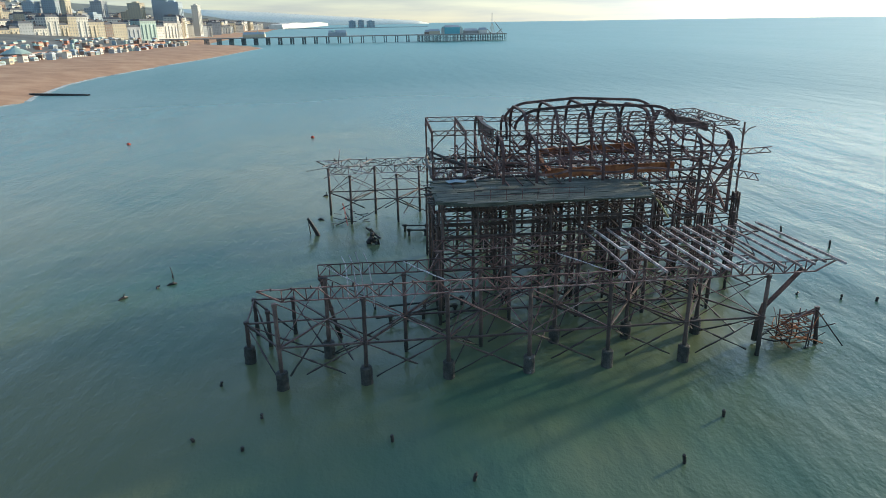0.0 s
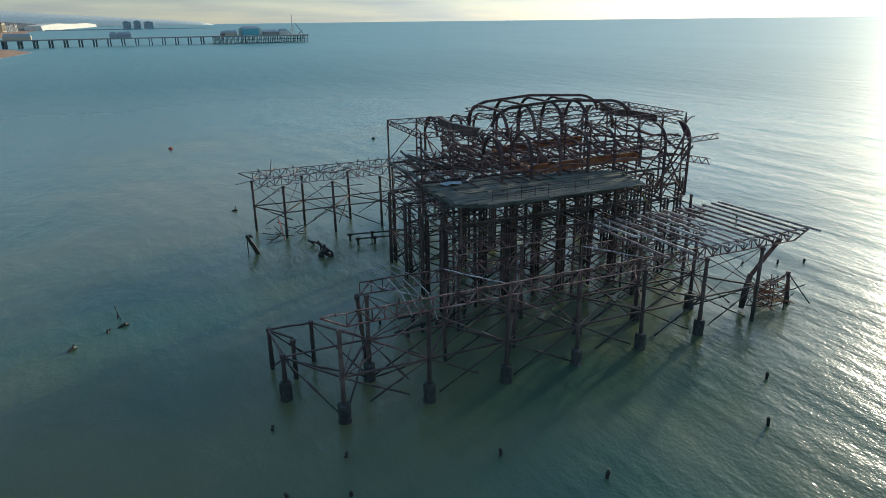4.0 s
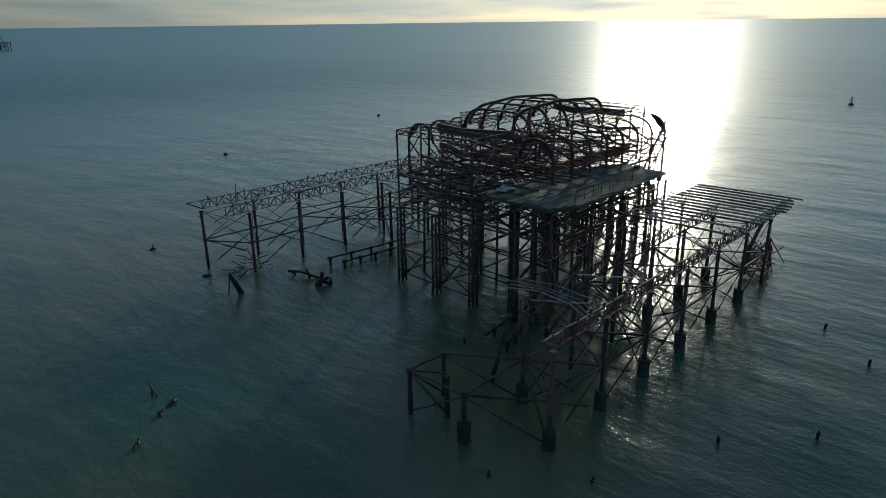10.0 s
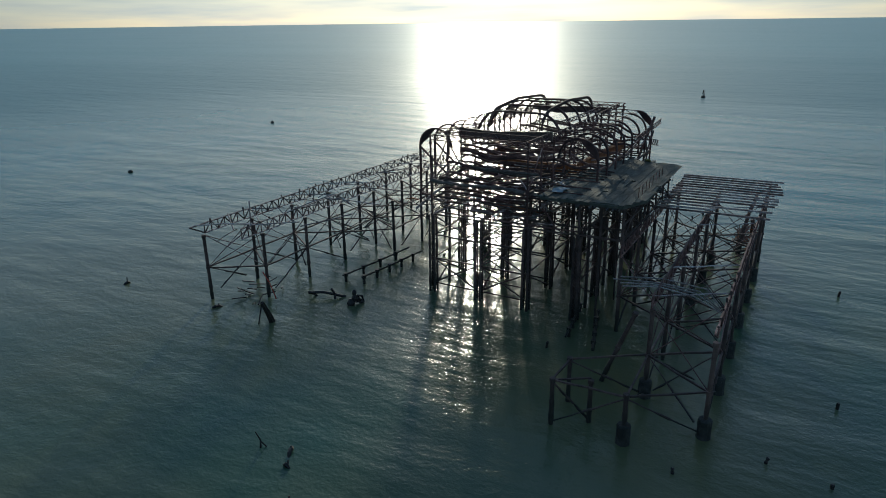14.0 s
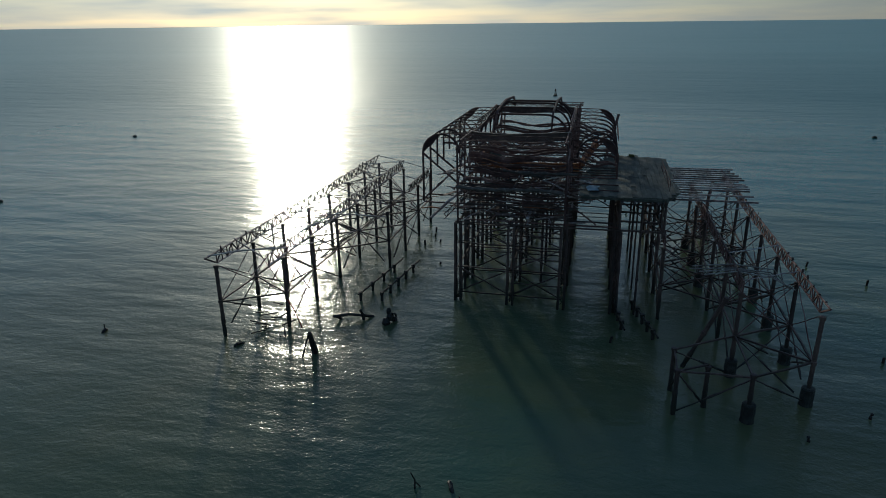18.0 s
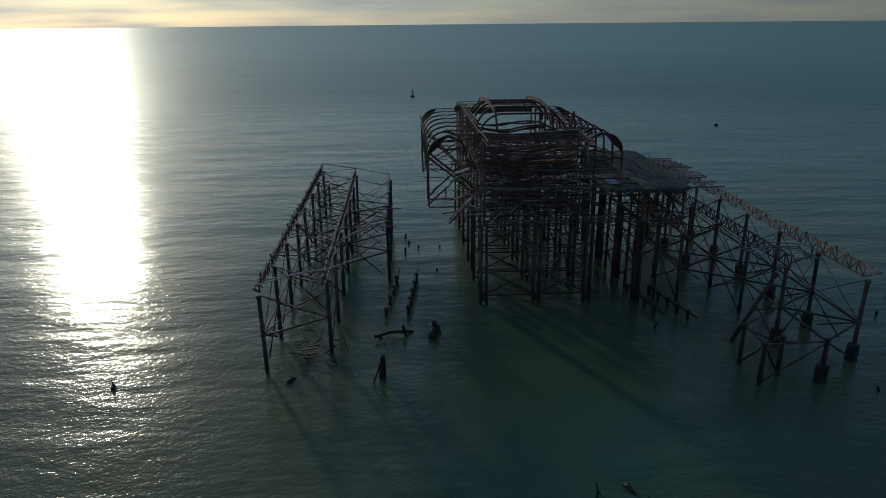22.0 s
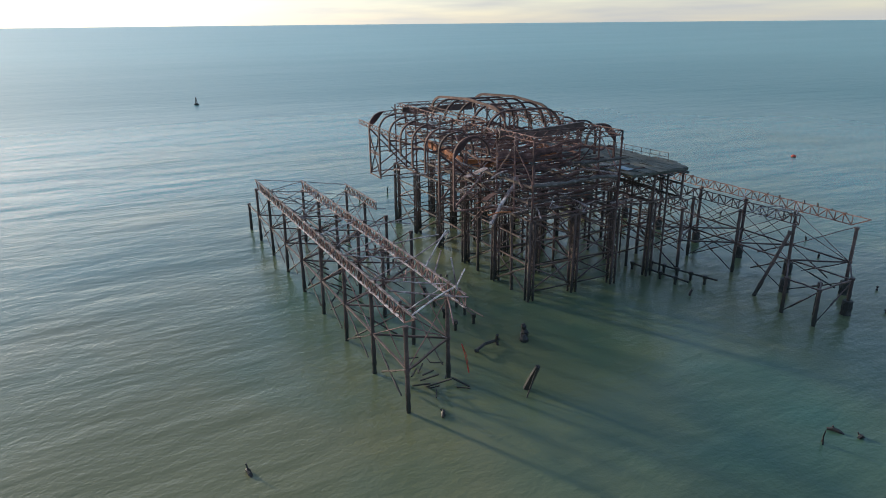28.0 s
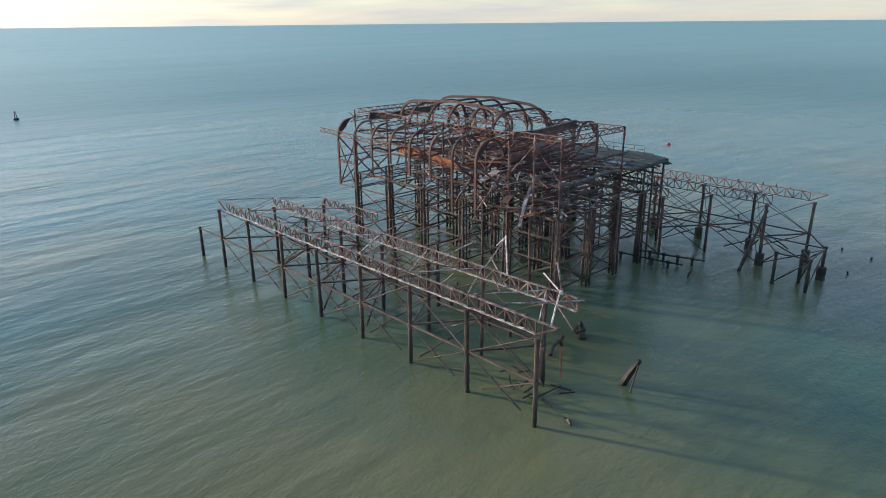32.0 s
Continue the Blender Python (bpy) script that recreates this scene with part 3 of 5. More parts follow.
for y in ROWY:
    for x in FX:
        if x < 37 or y > 70:
            cluster(x, y, 9.6 if x > 37 and y == 71.9 else 8.9)
for y in (66.6, 82.9):
    for x in steps(7.0, 7.0, 5)[:5 if y < 70 else 2]:
        pile(pav, x, y + R.uniform(-0.2, 0.2), 8.9, 0.15, lean=(R.uniform(-0.3, 0.3), 0))
for x in FX[1:5]:
    pile(pav, x + R.uniform(-0.5, 0.5), 74.6, 8.9, 0.14)
for y in ROWY:
    for x0, x1 in zip(FX, FX[1:]):
        for z in (3.9, 6.6):
            strut(pav, (x0, y), (x1, y), z, 0.13)
        if R.random() < 0.5:
            brace(pav, (x0, y), (x1, y), 3.9, 6.6, 0.07)
            brace(pav, (x1, y), (x0, y), 3.9, 6.6, 0.07)
        brace(pav, (x0, y), (x1, y), 3.9, 0.3, 0.08, False, DARK)
        if R.random() < 0.7:
            brace(pav, (x1, y), (x0, y), 3.9, 0.3, 0.08, False, DARK)
for x in FX:
    for y0, y1 in zip(ROWY, ROWY[1:]):
        if y0 == 66.6 and x < 30:
            continue
        for z in (1.0, 3.9, 6.6):
            strut(pav, (x, y0), (x, y1), z, 0.13)
        for z in (2.4, 5.3, 7.8):
            if R.random() < 0.4:
                strut(pav, (x, y0), (x, y1), z, 0.09)
        for z0, z1 in ((1.0, 3.9), (3.9, 6.6), (6.6, 8.8)):
            if R.random() < 0.6:
                brace(pav, (x, y0), (x, y1), z0, z1, 0.07, False, DARK)
                brace(pav, (x, y1), (x, y0), z0, z1, 0.07, False, DARK)
# floors: main beams and joists at two levels
for z, x0, x1, ya, yb, stp, keep in ((9.05, 3.3, 38.5, 66.4, 83.1, 1.2, 0.7), (12.65, 3.3, 37.0, 66.8, 83.0, 1.5, 0.5), (10.9, 4.0, 30.0, 71.0, 83.0, 3.4, 0.5)):
    x = x0
    while x < x1:
        if R.random() < keep:
            m = Mesh()
            a, b = (71.0 if x > 32 else ya) + (R.uniform(0, 4) if R.random() < 0.3 else 0), yb - (R.uniform(0, 4) if R.random() < 0.3 else 0)
            mid = R.uniform(-0.25, 0.05)
            m.sweep([(x, a, z), (x + R.uniform(-0.15, 0.15), (a + b) / 2, z + mid), (x + R.uniform(-0.2, 0.2), b, z + R.uniform(-0.2, 0.1))], 0.09, 0.15)
            part("floor_joist", m, RUST if R.random() < 0.6 else DARK, pav)
        x += stp * R.uniform(0.8, 1.2)
    for y in (ROWY if z != 10.9 else ROWY[3:]):
        m = Mesh()
        xe = 31.5 if y == 66.6 else x1
        m.sweep([(x0, y, z - 0.2), ((x0 + xe) / 2, y, z - 0.25), (xe, y, z - 0.2)], 0.16, 0.24)
        part("floor_beam", m, DARK, pav)

# upper columns
KX = [round(3.4 + BAY * k, 2) for k in range(11)]
for k, x in enumerate(KX):
    for y in (71.9, 82.9):
        m = Mesh()
        tx, ty = R.uniform(-0.012, 0.012), R.uniform(-0.012, 0.012)
        stops = [(8.9, 1.0), (12.5, 1.0), (12.52, 1.7), (12.9, 1.7), (12.92, 0.95), (16.5, 0.95), (16.52, 1.5), (16.8, 1.5), (16.82, 0.9), (17.5, 0.9)]
        m.sweep([(x + tx * (z - 9), y + ty * (z - 9), z) for z, _ in stops], [0.11 * q for _, q in stops], 0, 8)
        part("upper_column", m, RUST, pav)


def arch(x, y0, dy, foot, crown, reach):
    """A rib that rises at y0, turns through a quarter circle towards dy and runs level."""
    path = [(x, y0, foot), (x, y0, crown - reach)]
    for i in range(1, 9):
        a = math.pi / 2 * i / 8
        path.append((x, y0 + dy * reach * (1 - math.cos(a)), crown - reach + reach * math.sin(a)))
    return path


def rib(path, w=0.18, h=0.27, mat=None, name="arch_rib"):
    m = Mesh()
    m.sweep(path, w, h, 0, (1, 0, 0))
    return part(name, m, mat or RIB, pav)


ARX = [round(10.1 + BAY * k, 2) for k in range(8)]
for k, x in enumerate(ARX):
    foot = 8.6 if k >= 6 else (9.2 if k < 2 else 12.4 + R.uniform(-0.6, 0.6))
    rib(arch(x, 88.3, -1, foot, 17.0, 2.1))
    lattice(pav, (x, 86.2, 17.05), (x, 82.6, 17.15), 0.45)
    rib(arch(x, 67.0, 1, 12.8 if k < 6 else 8.8, 17.1, 2.1))
    lattice(pav, (x, 69.1, 17.15), (x, 72.2, 17.2), 0.45)
for k in (0, 1):
    # the end arches come down again on their inner side
    rib(arch(ARX[k], 84.1, 1, 14.9 - 0.6 * k, 17.0, 2.1))
    rib(arch(ARX[k], 71.2, -1, 14.9 - 0.6 * k, 17.1, 2.1))
for y in (72.2, 82.6):
    lattice(pav, (3.4, y, 17.55), (10.2, y, 17.5), 0.5)
    lattice(pav, (10.2, y, 17.3), (37.0, y, 17.7), 0.5, bow=0.1)
    lattice(pav, (13.2, y, 18.3), (27.8, y, 18.3), 0.4, bow=0.1)
for x in (3.4, 6.9):
    lattice(pav, (x, 71.9, 17.5), (x, 82.9, 17.5), 0.5)
for x in (34.2, 37.0):
    lattice(pav, (x, 71.4, 17.7), (x, 83.0, 17.7), 0.5)
for y in (88.3, 66.7):
    lattice(pav, (23.5, y, 15.2), (38.2, y, 15.7), 0.55)
lattice(pav, (33.2, 66.7, 13.7), (37.2, 66.6, 12.9), 0.7, 0.6)
lattice(pav, (10.5, 82.9, 14.9), (37, 82.9, 15.0), 0.5)
lattice(pav, (10.5, 71.9, 14.9), (37, 71.9, 15.0), 0.5)
for y in (88.3, 67.0):
    lattice(pav, (ARX[6], y, 12.0), (ARX[7], y, 12.0), 0.3)
    for z in (8.7,):
        strut(pav, (ARX[6], y), (ARX[7], y), z, 0.12, RUST)
    brace(pav, (ARX[6], y), (ARX[7], y), 8.8, 14.5, 0.08)
    brace(pav, (ARX[7], y), (ARX[6], y), 8.8, 14.5, 0.08)
    inner = 82.9 if y > 80 else 71.9
    for x in ARX[6:]:
        strut(pav, (x, y), (x, inner), 8.9, 0.12, RUST)
        strut(pav, (x, y), (x, inner), 12.3, 0.12, RUST)
        brace(pav, (x, y), (x, inner), 15.0, 9.0, 0.1)
        brace(pav, (x, inner), (x, y), 12.3, 9.0, 0.09)
for x in ARX[:2]:
    brace(pav, (x, 88.3), (x, 83.0), 14.8, 10.4, 0.12)
    brace(pav, (x, 88.3), (x, 84.6), 9.4, 13.0, 0.1)
    strut(pav, (x, 88.3), (x, 82.9), 9.1, 0.14, RUST)
lattice(pav, (10.2, 83.2, 10.6), (10.3, 86.0, 7.6), 0.6, 0.5)
m = Mesh()
m.sweep([(7.7, 82.0, 12.3), (6.7, 84.4, 10.4), (5.7, 86.4, 8.5)], 0.3, 0.22)
part("fallen_beam", m, PALE, pav)
lattice(pav, (12.2, 75.3, 9.9), (3.7, 75.7, 9.6), 0.8, 0.6, PALE, "fallen_girder", width=0.3)
m = Mesh()
m.sweep([(33.4, 66.6, 16.6), (32.2, 67.5, 13.0), (31.0, 68.4, 9.2)], 0.26, 0.2)
part("fallen_beam", m, RUST, pav)
m = Mesh()
m.sweep([(34.6, 66.8, 14.6), (32.5, 67.2, 11.6), (30.4, 67.8, 9.0)], 0.14, 0.14)
part("fallen_beam", m, DARK, pav)

# fan brackets at the heads of the upper columns
for x in KX[2:]:
    for y in (71.9, 82.9):
        for sgn in (-1, 1):
            if R.random() < 0.15:
                continue
            m = Mesh()
            arc = [(x + sgn * 1.35 * (1 - math.cos(t)), y, 15.6 + 1.35 * math.sin(t)) for t in (math.pi / 2 * i / 6 for i in range(7))]
            m.sweep(arc, 0.09, 0.09)
            for i in (2, 4):
                m.bar((x, y, 16.9), arc[i], 0.04)
            part("bracket", m, RIB, pav)


def sagging(p, q, drop, waves, w=0.14, h=0.24, mat=None):
    """A softened beam that hangs in waves between two points."""
    p, q = Vector(p), Vector(q)
    m = Mesh()
    m.sweep([p.lerp(q, i / 14) + Vector((0.12 * math.sin(i * 1.3), 0, -drop * math.sin(math.pi * i / 14) + 0.16 * math.sin(waves * math.tau * i / 14))) for i in range(15)], w, h)
    return part("sagging_beam", m, mat or RUST, pav)


for x, z in ((13.7, 15.1), (13.9, 14.2), (20.5, 15.0), (24.0, 14.9), (27.4, 15.3), (30.8, 15.0), (34.3, 15.2), (34.2, 13.9), (37.5, 14.6), (10.3, 15.4), (10.2, 14.3), (10.4, 13.4), (13.8, 13.3), (17.1, 15.2), (17.2, 14.2), (20.6, 14.0), (24.1, 13.8), (27.4, 14.1), (31.0, 13.8), (7.0, 14.0), (6.9, 12.9)):
    sagging((x, 82.9, z), (x, 71.9, z + R.uniform(-0.2, 0.2)), 0.45, R.choice((1.5, 2, 2.5)))
for x in ARX:
    sagging((x, 71.9, 14.9 + R.uniform(-0.3, 0.3)), (x, 67.0, 13.9 + R.uniform(-0.4, 0.4)), 0.2, 1.5)
    if R.random() < 0.6:
        sagging((x, 82.9, 13.6 + R.uniform(-0.3, 0.3)), (x, 88.2, 14.2), 0.2, 1.5)
for y in (71.9, 82.9, 67.0):
    for k in range(0, 7, 2):
        sagging((ARX[k], y, 13.9), (ARX[min(k + 2, 7)], y, 14.0), 0.25, 1, 0.12, 0.2)
for k in range(0, 9):
    for y in (71.9, 82.9):
        if R.random() < 0.45:
            brace(pav, (KX[k], y), (KX[k + 1], y), 12.8, 16.4, 0.07)
        if R.random() < 0.35:
            brace(pav, (KX[k + 1], y), (KX[k], y), 12.8, 16.4, 0.07)

# nave ribs and the curved long ribs
for x in (13.6, 17.0, 20.5, 23.9, 27.4):
    crown = 19.4 - 0.01 * (x - 20.5) ** 2
    a = arch(x, 82.3, -1, 17.0, crown, 2.6)
    b = arch(x, 72.4, 1, 17.0, crown, 2.6)
    rib(a + b[::-1], 0.2, 0.3)
for y in (80.5, 74.2):
    def end(x0, dx):
        return [(x0 + dx * 3.2 * (1 - math.cos(t)), y, 17.2 + 2.05 * math.sin(t)) for t in (math.pi / 2 * i / 8 for i in range(9))]
    m = Mesh()
    m.sweep(end(12.6, 1) + [(21.0, y, 19.6)] + end(31.0, -1)[::-1], 0.2, 0.3)
    part("long_rib", m, RIB, pav)


def plate(path, h, mat, w=0.16, rows=1.9):
    m = Mesh()
    m.sweep(path, w, h)
    m.sweep([Vector(p) + Vector((0, 0, h / 2)) for p in path], 0.42, 0.05)
    m.sweep([Vector(p) - Vector((0, 0, h / 2)) for p in path], 0.42, 0.05)
    for a, b in zip(path, path[1:]):
        a, b = Vector(a), Vector(b)
        n = max(1, round((b - a).length / rows))
        for i in range(n):
            c = a.lerp(b, (i + 0.5) / n)
            m.bar(c - Vector((0, 0, h / 2 - 0.03)), c + Vector((0, 0, h / 2 - 0.03)), 0.26, 0.05, (b - a).normalized())
    return part("plate_girder", m, mat, pav)


plate([(9.8, 83.0, 17.0), (9.8, 79, 16.8), (9.8, 76, 16.95), (9.8, 71.9, 17.2)], 0.85, DARK)
plate([(17.4, 83.3, 12.6), (24, 82.7, 13.0), (30.0, 82.2, 13.2)], 0.95, RUST_RED)
plate([(17.3, 83.1, 12.5), (16.6, 77, 12.35), (16.0, 71.1, 12.6)], 0.9, RUST_RED)
plate([(33.8, 83.6, 17.1), (33.8, 80, 16.75), (33.9, 76.5, 17.0), (34.0, 72.6, 16.95)], 0.8, DARK)


def decayed(path, r, mat, name="rotten_beam"):
    """A rotted beam: ragged in girth and out of line."""
    path = [Vector(p) for p in path]
    pts = []
    for a, b in zip(path, path[1:]):
        n = max(3, round((b - a).length / 0.45))
        pts += [a.lerp(b, i / n) for i in range(n)]
    pts.append(path[-1])
    m = Mesh()
    m.sweep([jit(p, 0.06) for p in pts], [r * R.uniform(0.55, 1.25) for _ in pts], 0, 6)
    return part(name, m, mat, pav)


ROT = surface("rotten_timber", [(0.25, (0.03, 0.026, 0.023)), (0.5, (0.075, 0.066, 0.058)), (0.7, (0.14, 0.125, 0.112)), (0.85, (0.26, 0.24, 0.22))], 1.5)
decayed([(3.3, 83.0, 12.7), (3.2, 79.0, 12.6), (3.3, 75.4, 12.75), (3.3, 72.2, 12.6)], 0.24, ROT)
decayed([(3.3, 78.2, 14.6), (3.3, 75.0, 14.45), (3.3, 70.9, 14.5)], 0.17, ROT)
decayed([(3.4, 77.0, 14.5), (7.0, 74.5, 13.3), (10.5, 73.0, 12.8)], 0.15, ROT)
decayed([(5.5, 82.6, 12.3), (9.0, 79.0, 12.0), (13.0, 76.5, 12.7)], 0.18, ROT)
for k in (0, 7):
    # webbed heads of the end arches
    for y0, dy, crown in ((88.3, -1, 17.0), (67.0, 1, 17.1)):
        m = Mesh()
        rings = []
        for i in range(11):
            a, w = math.pi / 2 * i / 10, 0.12 + 0.62 * math.sin(math.pi * i / 10)
            rings.append([(ARX[k] + sx, y0 + dy * (2.1 - (2.1 - d) * math.cos(a)), crown - 2.1 + (2.1 - d) * math.sin(a)) for d, sx in ((0, -0.06), (0, 0.06), (w, 0.06), (w, -0.06))])
        m.ring(rings)
        part("arch_head", m, RIB, pav)
plate([(16.0, 71.0, 12.8), (22, 70.1, 13.2), (29.0, 69.2, 13.5)], 0.9, RUST_RED)

# the landward end: lattice under the top plate and joists that slid down in a stack
lattice(pav, (9.9, 71.9, 16.45), (9.9, 83.0, 16.35), 0.5, 0.6)
for z in (15.0, 14.7, 13.0):
    sagging((10.1, 83.0, z), (10.1, 71.9, z + R.uniform(-0.2, 0.2)), 0.5, R.choice((1.5, 2)), 0.16, 0.3)
for i in range(13):
    x, z = R.uniform(3.6, 10.0), 9.35 + 0.25 * i
    sagging((x, 83.0 - R.uniform(0, 1.2), z), (x + R.uniform(-0.3, 0.3), 71.9 + R.uniform(0, 1.5), z + R.uniform(-0.15, 0.15)), R.uniform(0, 0.2), 1, 0.12, 0.15, DARK if i % 2 else RUST)

# fallen timbers and iron on the floors
for i in range(250):
    x, y = R.uniform(4, 30), R.uniform(70, 87 if i % 3 == 0 else 83.5)
    z = R.choice((9.4, 10.2, 11.4, 12.9)) + R.uniform(-0.3, 0.3)
    a, l = R.uniform(0, math.tau), R.uniform(1.5, 5.0)
    m = Mesh()
    d = Vector((math.cos(a) * l / 2, math.sin(a) * l / 2, R.uniform(-0.5, 0.5)))
    p = Vector((x, y, z))
    m.sweep([p - d, p + Vector((0, 0, R.uniform(-0.2, 0.2))), p + d], R.uniform(0.06, 0.17), R.uniform(0.04, 0.14))
    part("fallen_bar", m, R.choice((RUST, PALE, PALE, RUST_RED if i % 4 == 0 else RUST)), pav)

for i in range(190):
    p = Vector((R.uniform(3.6, 17) if i % 3 else R.uniform(17, 36), R.uniform(71.5, 83.5), R.uniform(9.1, 12.6)))
    l, w = R.uniform(0.8, 3.2), R.uniform(0.035, 0.07)
    d = Vector((R.uniform(-0.15, 0.15) * l, l / 2, R.uniform(-0.12, 0.12) * l)) if i % 5 < 3 else Vector((l / 2, R.uniform(-0.15, 0.15) * l, R.uniform(-0.1, 0.1) * l)) if i % 5 == 3 else Vector((R.uniform(-0.1, 0.1), R.uniform(-0.1, 0.1), l / 3))
    m = Mesh()
    m.sweep([p - d, p + Vector((0, 0, R.uniform(-0.06, 0.06))), p + d], w, w)
    part("lath", m, R.choice((RUST, DARK, PALE, ROT)), pav)
for i in range(18):
    p = Vector((R.uniform(4, 26), R.uniform(71, 85), R.choice((9.3, 10.6, 11.6, 12.8))))
    a, l = R.uniform(0, math.tau), R.uniform(0.7, 1.7)
    d = Vector((math.cos(a) * l, math.sin(a) * l, R.uniform(-0.5, 0.5)))
    m = Mesh()
    m.sweep([p - d, p + Vector((0, 0, R.uniform(-0.15, 0.15))), p + d], R.uniform(0.5, 1.1), 0.05)
    part("fallen_sheet", m, R.choice((PALE, DECK, RUST)), pav)
# the decked platform
deck_edge = [(2.9, 70.4), (2.9, 62.4), (6.3, 61.0), (23.8, 61.7), (24.7, 67.3), (19.6, 69.0), (11.6, 70.9)]
m = Mesh()
n = len(deck_edge)
m.ring([[(x, y, 12.25) for x, y in deck_edge], [(x, y, 12.5) for x, y in deck_edge]])
platform = part("deck", m, DECK, pav, "mossy grey timber platform, sagging and broken at its edges")
for y in (62.4, 64.5, 66.6):
    for x in (3.6, 7.0, 10.5, 14.0, 17.5, 21.0, 24.0)[::2 if y == 64.5 else 1]:
        m = Mesh()
        w = R.uniform(0.09, 0.14)
        tilt = R.uniform(-0.15, 0.15)
        stops = [(-1.2 if y > 62.5 else 8.6, 1.0)]
        for z in ((3.8, 8.8, 12.0) if y > 62.5 else (8.8, 12.0)):
            stops += [(z, 1.0), (z + 0.02, 1.4), (z + 0.25, 1.4), (z + 0.27, 1.0)]
        m.sweep([(x + tilt * z / 12, y, z) for z, _ in stops], [w * k for _, k in stops], 0, 8)
        part("platform_column", m, DARK, pav)
for x in (3.6, 7.0, 10.5, 14.0, 17.5, 21.0, 24.0):
    strut(pav, (x, 62.3), (x, 66.6), 9.0, 0.18)
    strut(pav, (x, 62.3), (x, 66.6), 12.1, 0.22)
    brace(pav, (x, 62.4), (x, 66.6), 9.0, 12.0, 0.06, False, DARK)
for y in (62.4, 66.6):
    for z in (9.0, 10.6, 12.1):
        strut(pav, (3.6, y), (24.0, y), z, 0.16)
    for x in (3.6, 10.5, 17.5):
        brace(pav, (x, y), (x + 6.7, y), 9.0, 12.0, 0.06, False, DARK)
        brace(pav, (x + 6.7, y), (x, y), 9.0, 12.0, 0.06, False, DARK)
# boards lie on the platform, some lifted or missing
yy = 61.2
while yy < 70.6:
    x = 2.6 + R.uniform(0, 0.6) + max(0, 62.4 - yy) * 2.5
    xe = float(np.interp(yy, [61.0, 61.7, 67.3, 69.0, 70.9], [23.5, 24.0, 24.8, 19.6, 11.0])) + R.uniform(-0.6, 0.4)
    while x < xe - 0.6:
        l = min(R.uniform(2.0, 5.5), xe - x)
        if R.random() < 0.9:
            m = Mesh()
            z = 12.54 + R.uniform(0, 0.025)
            m.sweep([(x, yy + R.uniform(-0.03, 0.03), z), (x + l / 2, yy, z + R.uniform(0, 0.05)), (x + l - 0.05, yy + R.uniform(-0.05, 0.05), z + R.uniform(0, 0.03))], 0.452, 0.07)
            part("board", m, DECK, platform)
        x += l
    yy += 0.46
TARP = surface("pale_blue_sheet", [(0.3, (0.16, 0.22, 0.25)), (0.7, (0.34, 0.42, 0.46))], 2.0)
m = Mesh()
m.sweep([(4.6, 69.3, 12.72), (5.5, 69.5, 12.78), (6.6, 69.2, 12.72)], 1.1, 0.05)
part("sheet", m, TARP, platform, "crumpled pale blue sheet")
# handrail along the seaward edge of the platform
for i in range(8):
    x = 6.5 + i * 1.5
    m = Mesh()
    m.rod((x, 61.9, 12.5), (x, 61.9, 13.6), 0.035, 5)
    part("rail_post", m, RUST, platform)
m = Mesh()
for z in (13.1, 13.6):
    m.rod((6.5, 61.9, z), (17.0, 61.9, z - 0.1), 0.03, 5)
part("handrail", m, RUST, platform)
for i in range(12):
    x, y, l = R.uniform(23.2, 24.6), 61.9 + 0.42 * i + R.uniform(-0.1, 0.1), R.uniform(0.5, 2.0)
    m = Mesh()
    m.sweep([(x, y, 12.4), (x + R.uniform(0, 0.2), y, 12.4 - l / 2), (x + R.uniform(-0.1, 0.25), y + R.uniform(-0.1, 0.1), 12.4 - l)], R.uniform(0.05, 0.16), 0.04)
    part("hanging_strip", m, ROT, platform)
for i in range(26):
    # joist ends stand out under the edges
    t = R.uniform(0, 1)
    x, y = (2.9 + 20 * t, 61.6 + (0.9 - 3.2 * t if t < 0.2 else 0)) if i % 2 else (2.9, 62.6 + 7.5 * t)
    m = Mesh()
    m.bar((x, y, 12.2), (x + (0 if i % 2 else -R.uniform(0.2, 0.9)), y - (R.uniform(0.2, 0.8) if i % 2 else 0), 12.2 - R.uniform(0, 0.12)), 0.12, 0.16)
    part("joist_end", m, ROT, platform)
m = Mesh()
m.sweep([(23.6, 65.0, 12.9), (25.6, 64.6, 11.0), (26.6, 64.2, 9.4)], 0.7, 0.12)
part("loose_board", m, surface("lichened_board", [(0.3, (0.12, 0.11, 0.04)), (0.6, (0.3, 0.27, 0.1)), (0.8, (0.4, 0.36, 0.2))], 1.5), platform, "yellow lichened board hanging off the edge")

# ---- stumps in the water ----
def stump(x, y, h, lean=(0, 0), r=0.125, label="dark weed-covered timber stump standing in the sea"):
    m = Mesh()
    lx, ly = lean
    m.sweep([(x, y, -1.2), (x + lx * 0.3, y + ly * 0.3, h * 0.3), (x + lx * 0.7, y + ly * 0.7, h * 0.75), (x + lx, y + ly, h)], [r * 1.1, r, r * 1.1, r * 0.8], 0, 8)
    ob = part("stump", m, TIMBER, None)
    return tagged(ob, label, "stump", "stumps in the water")


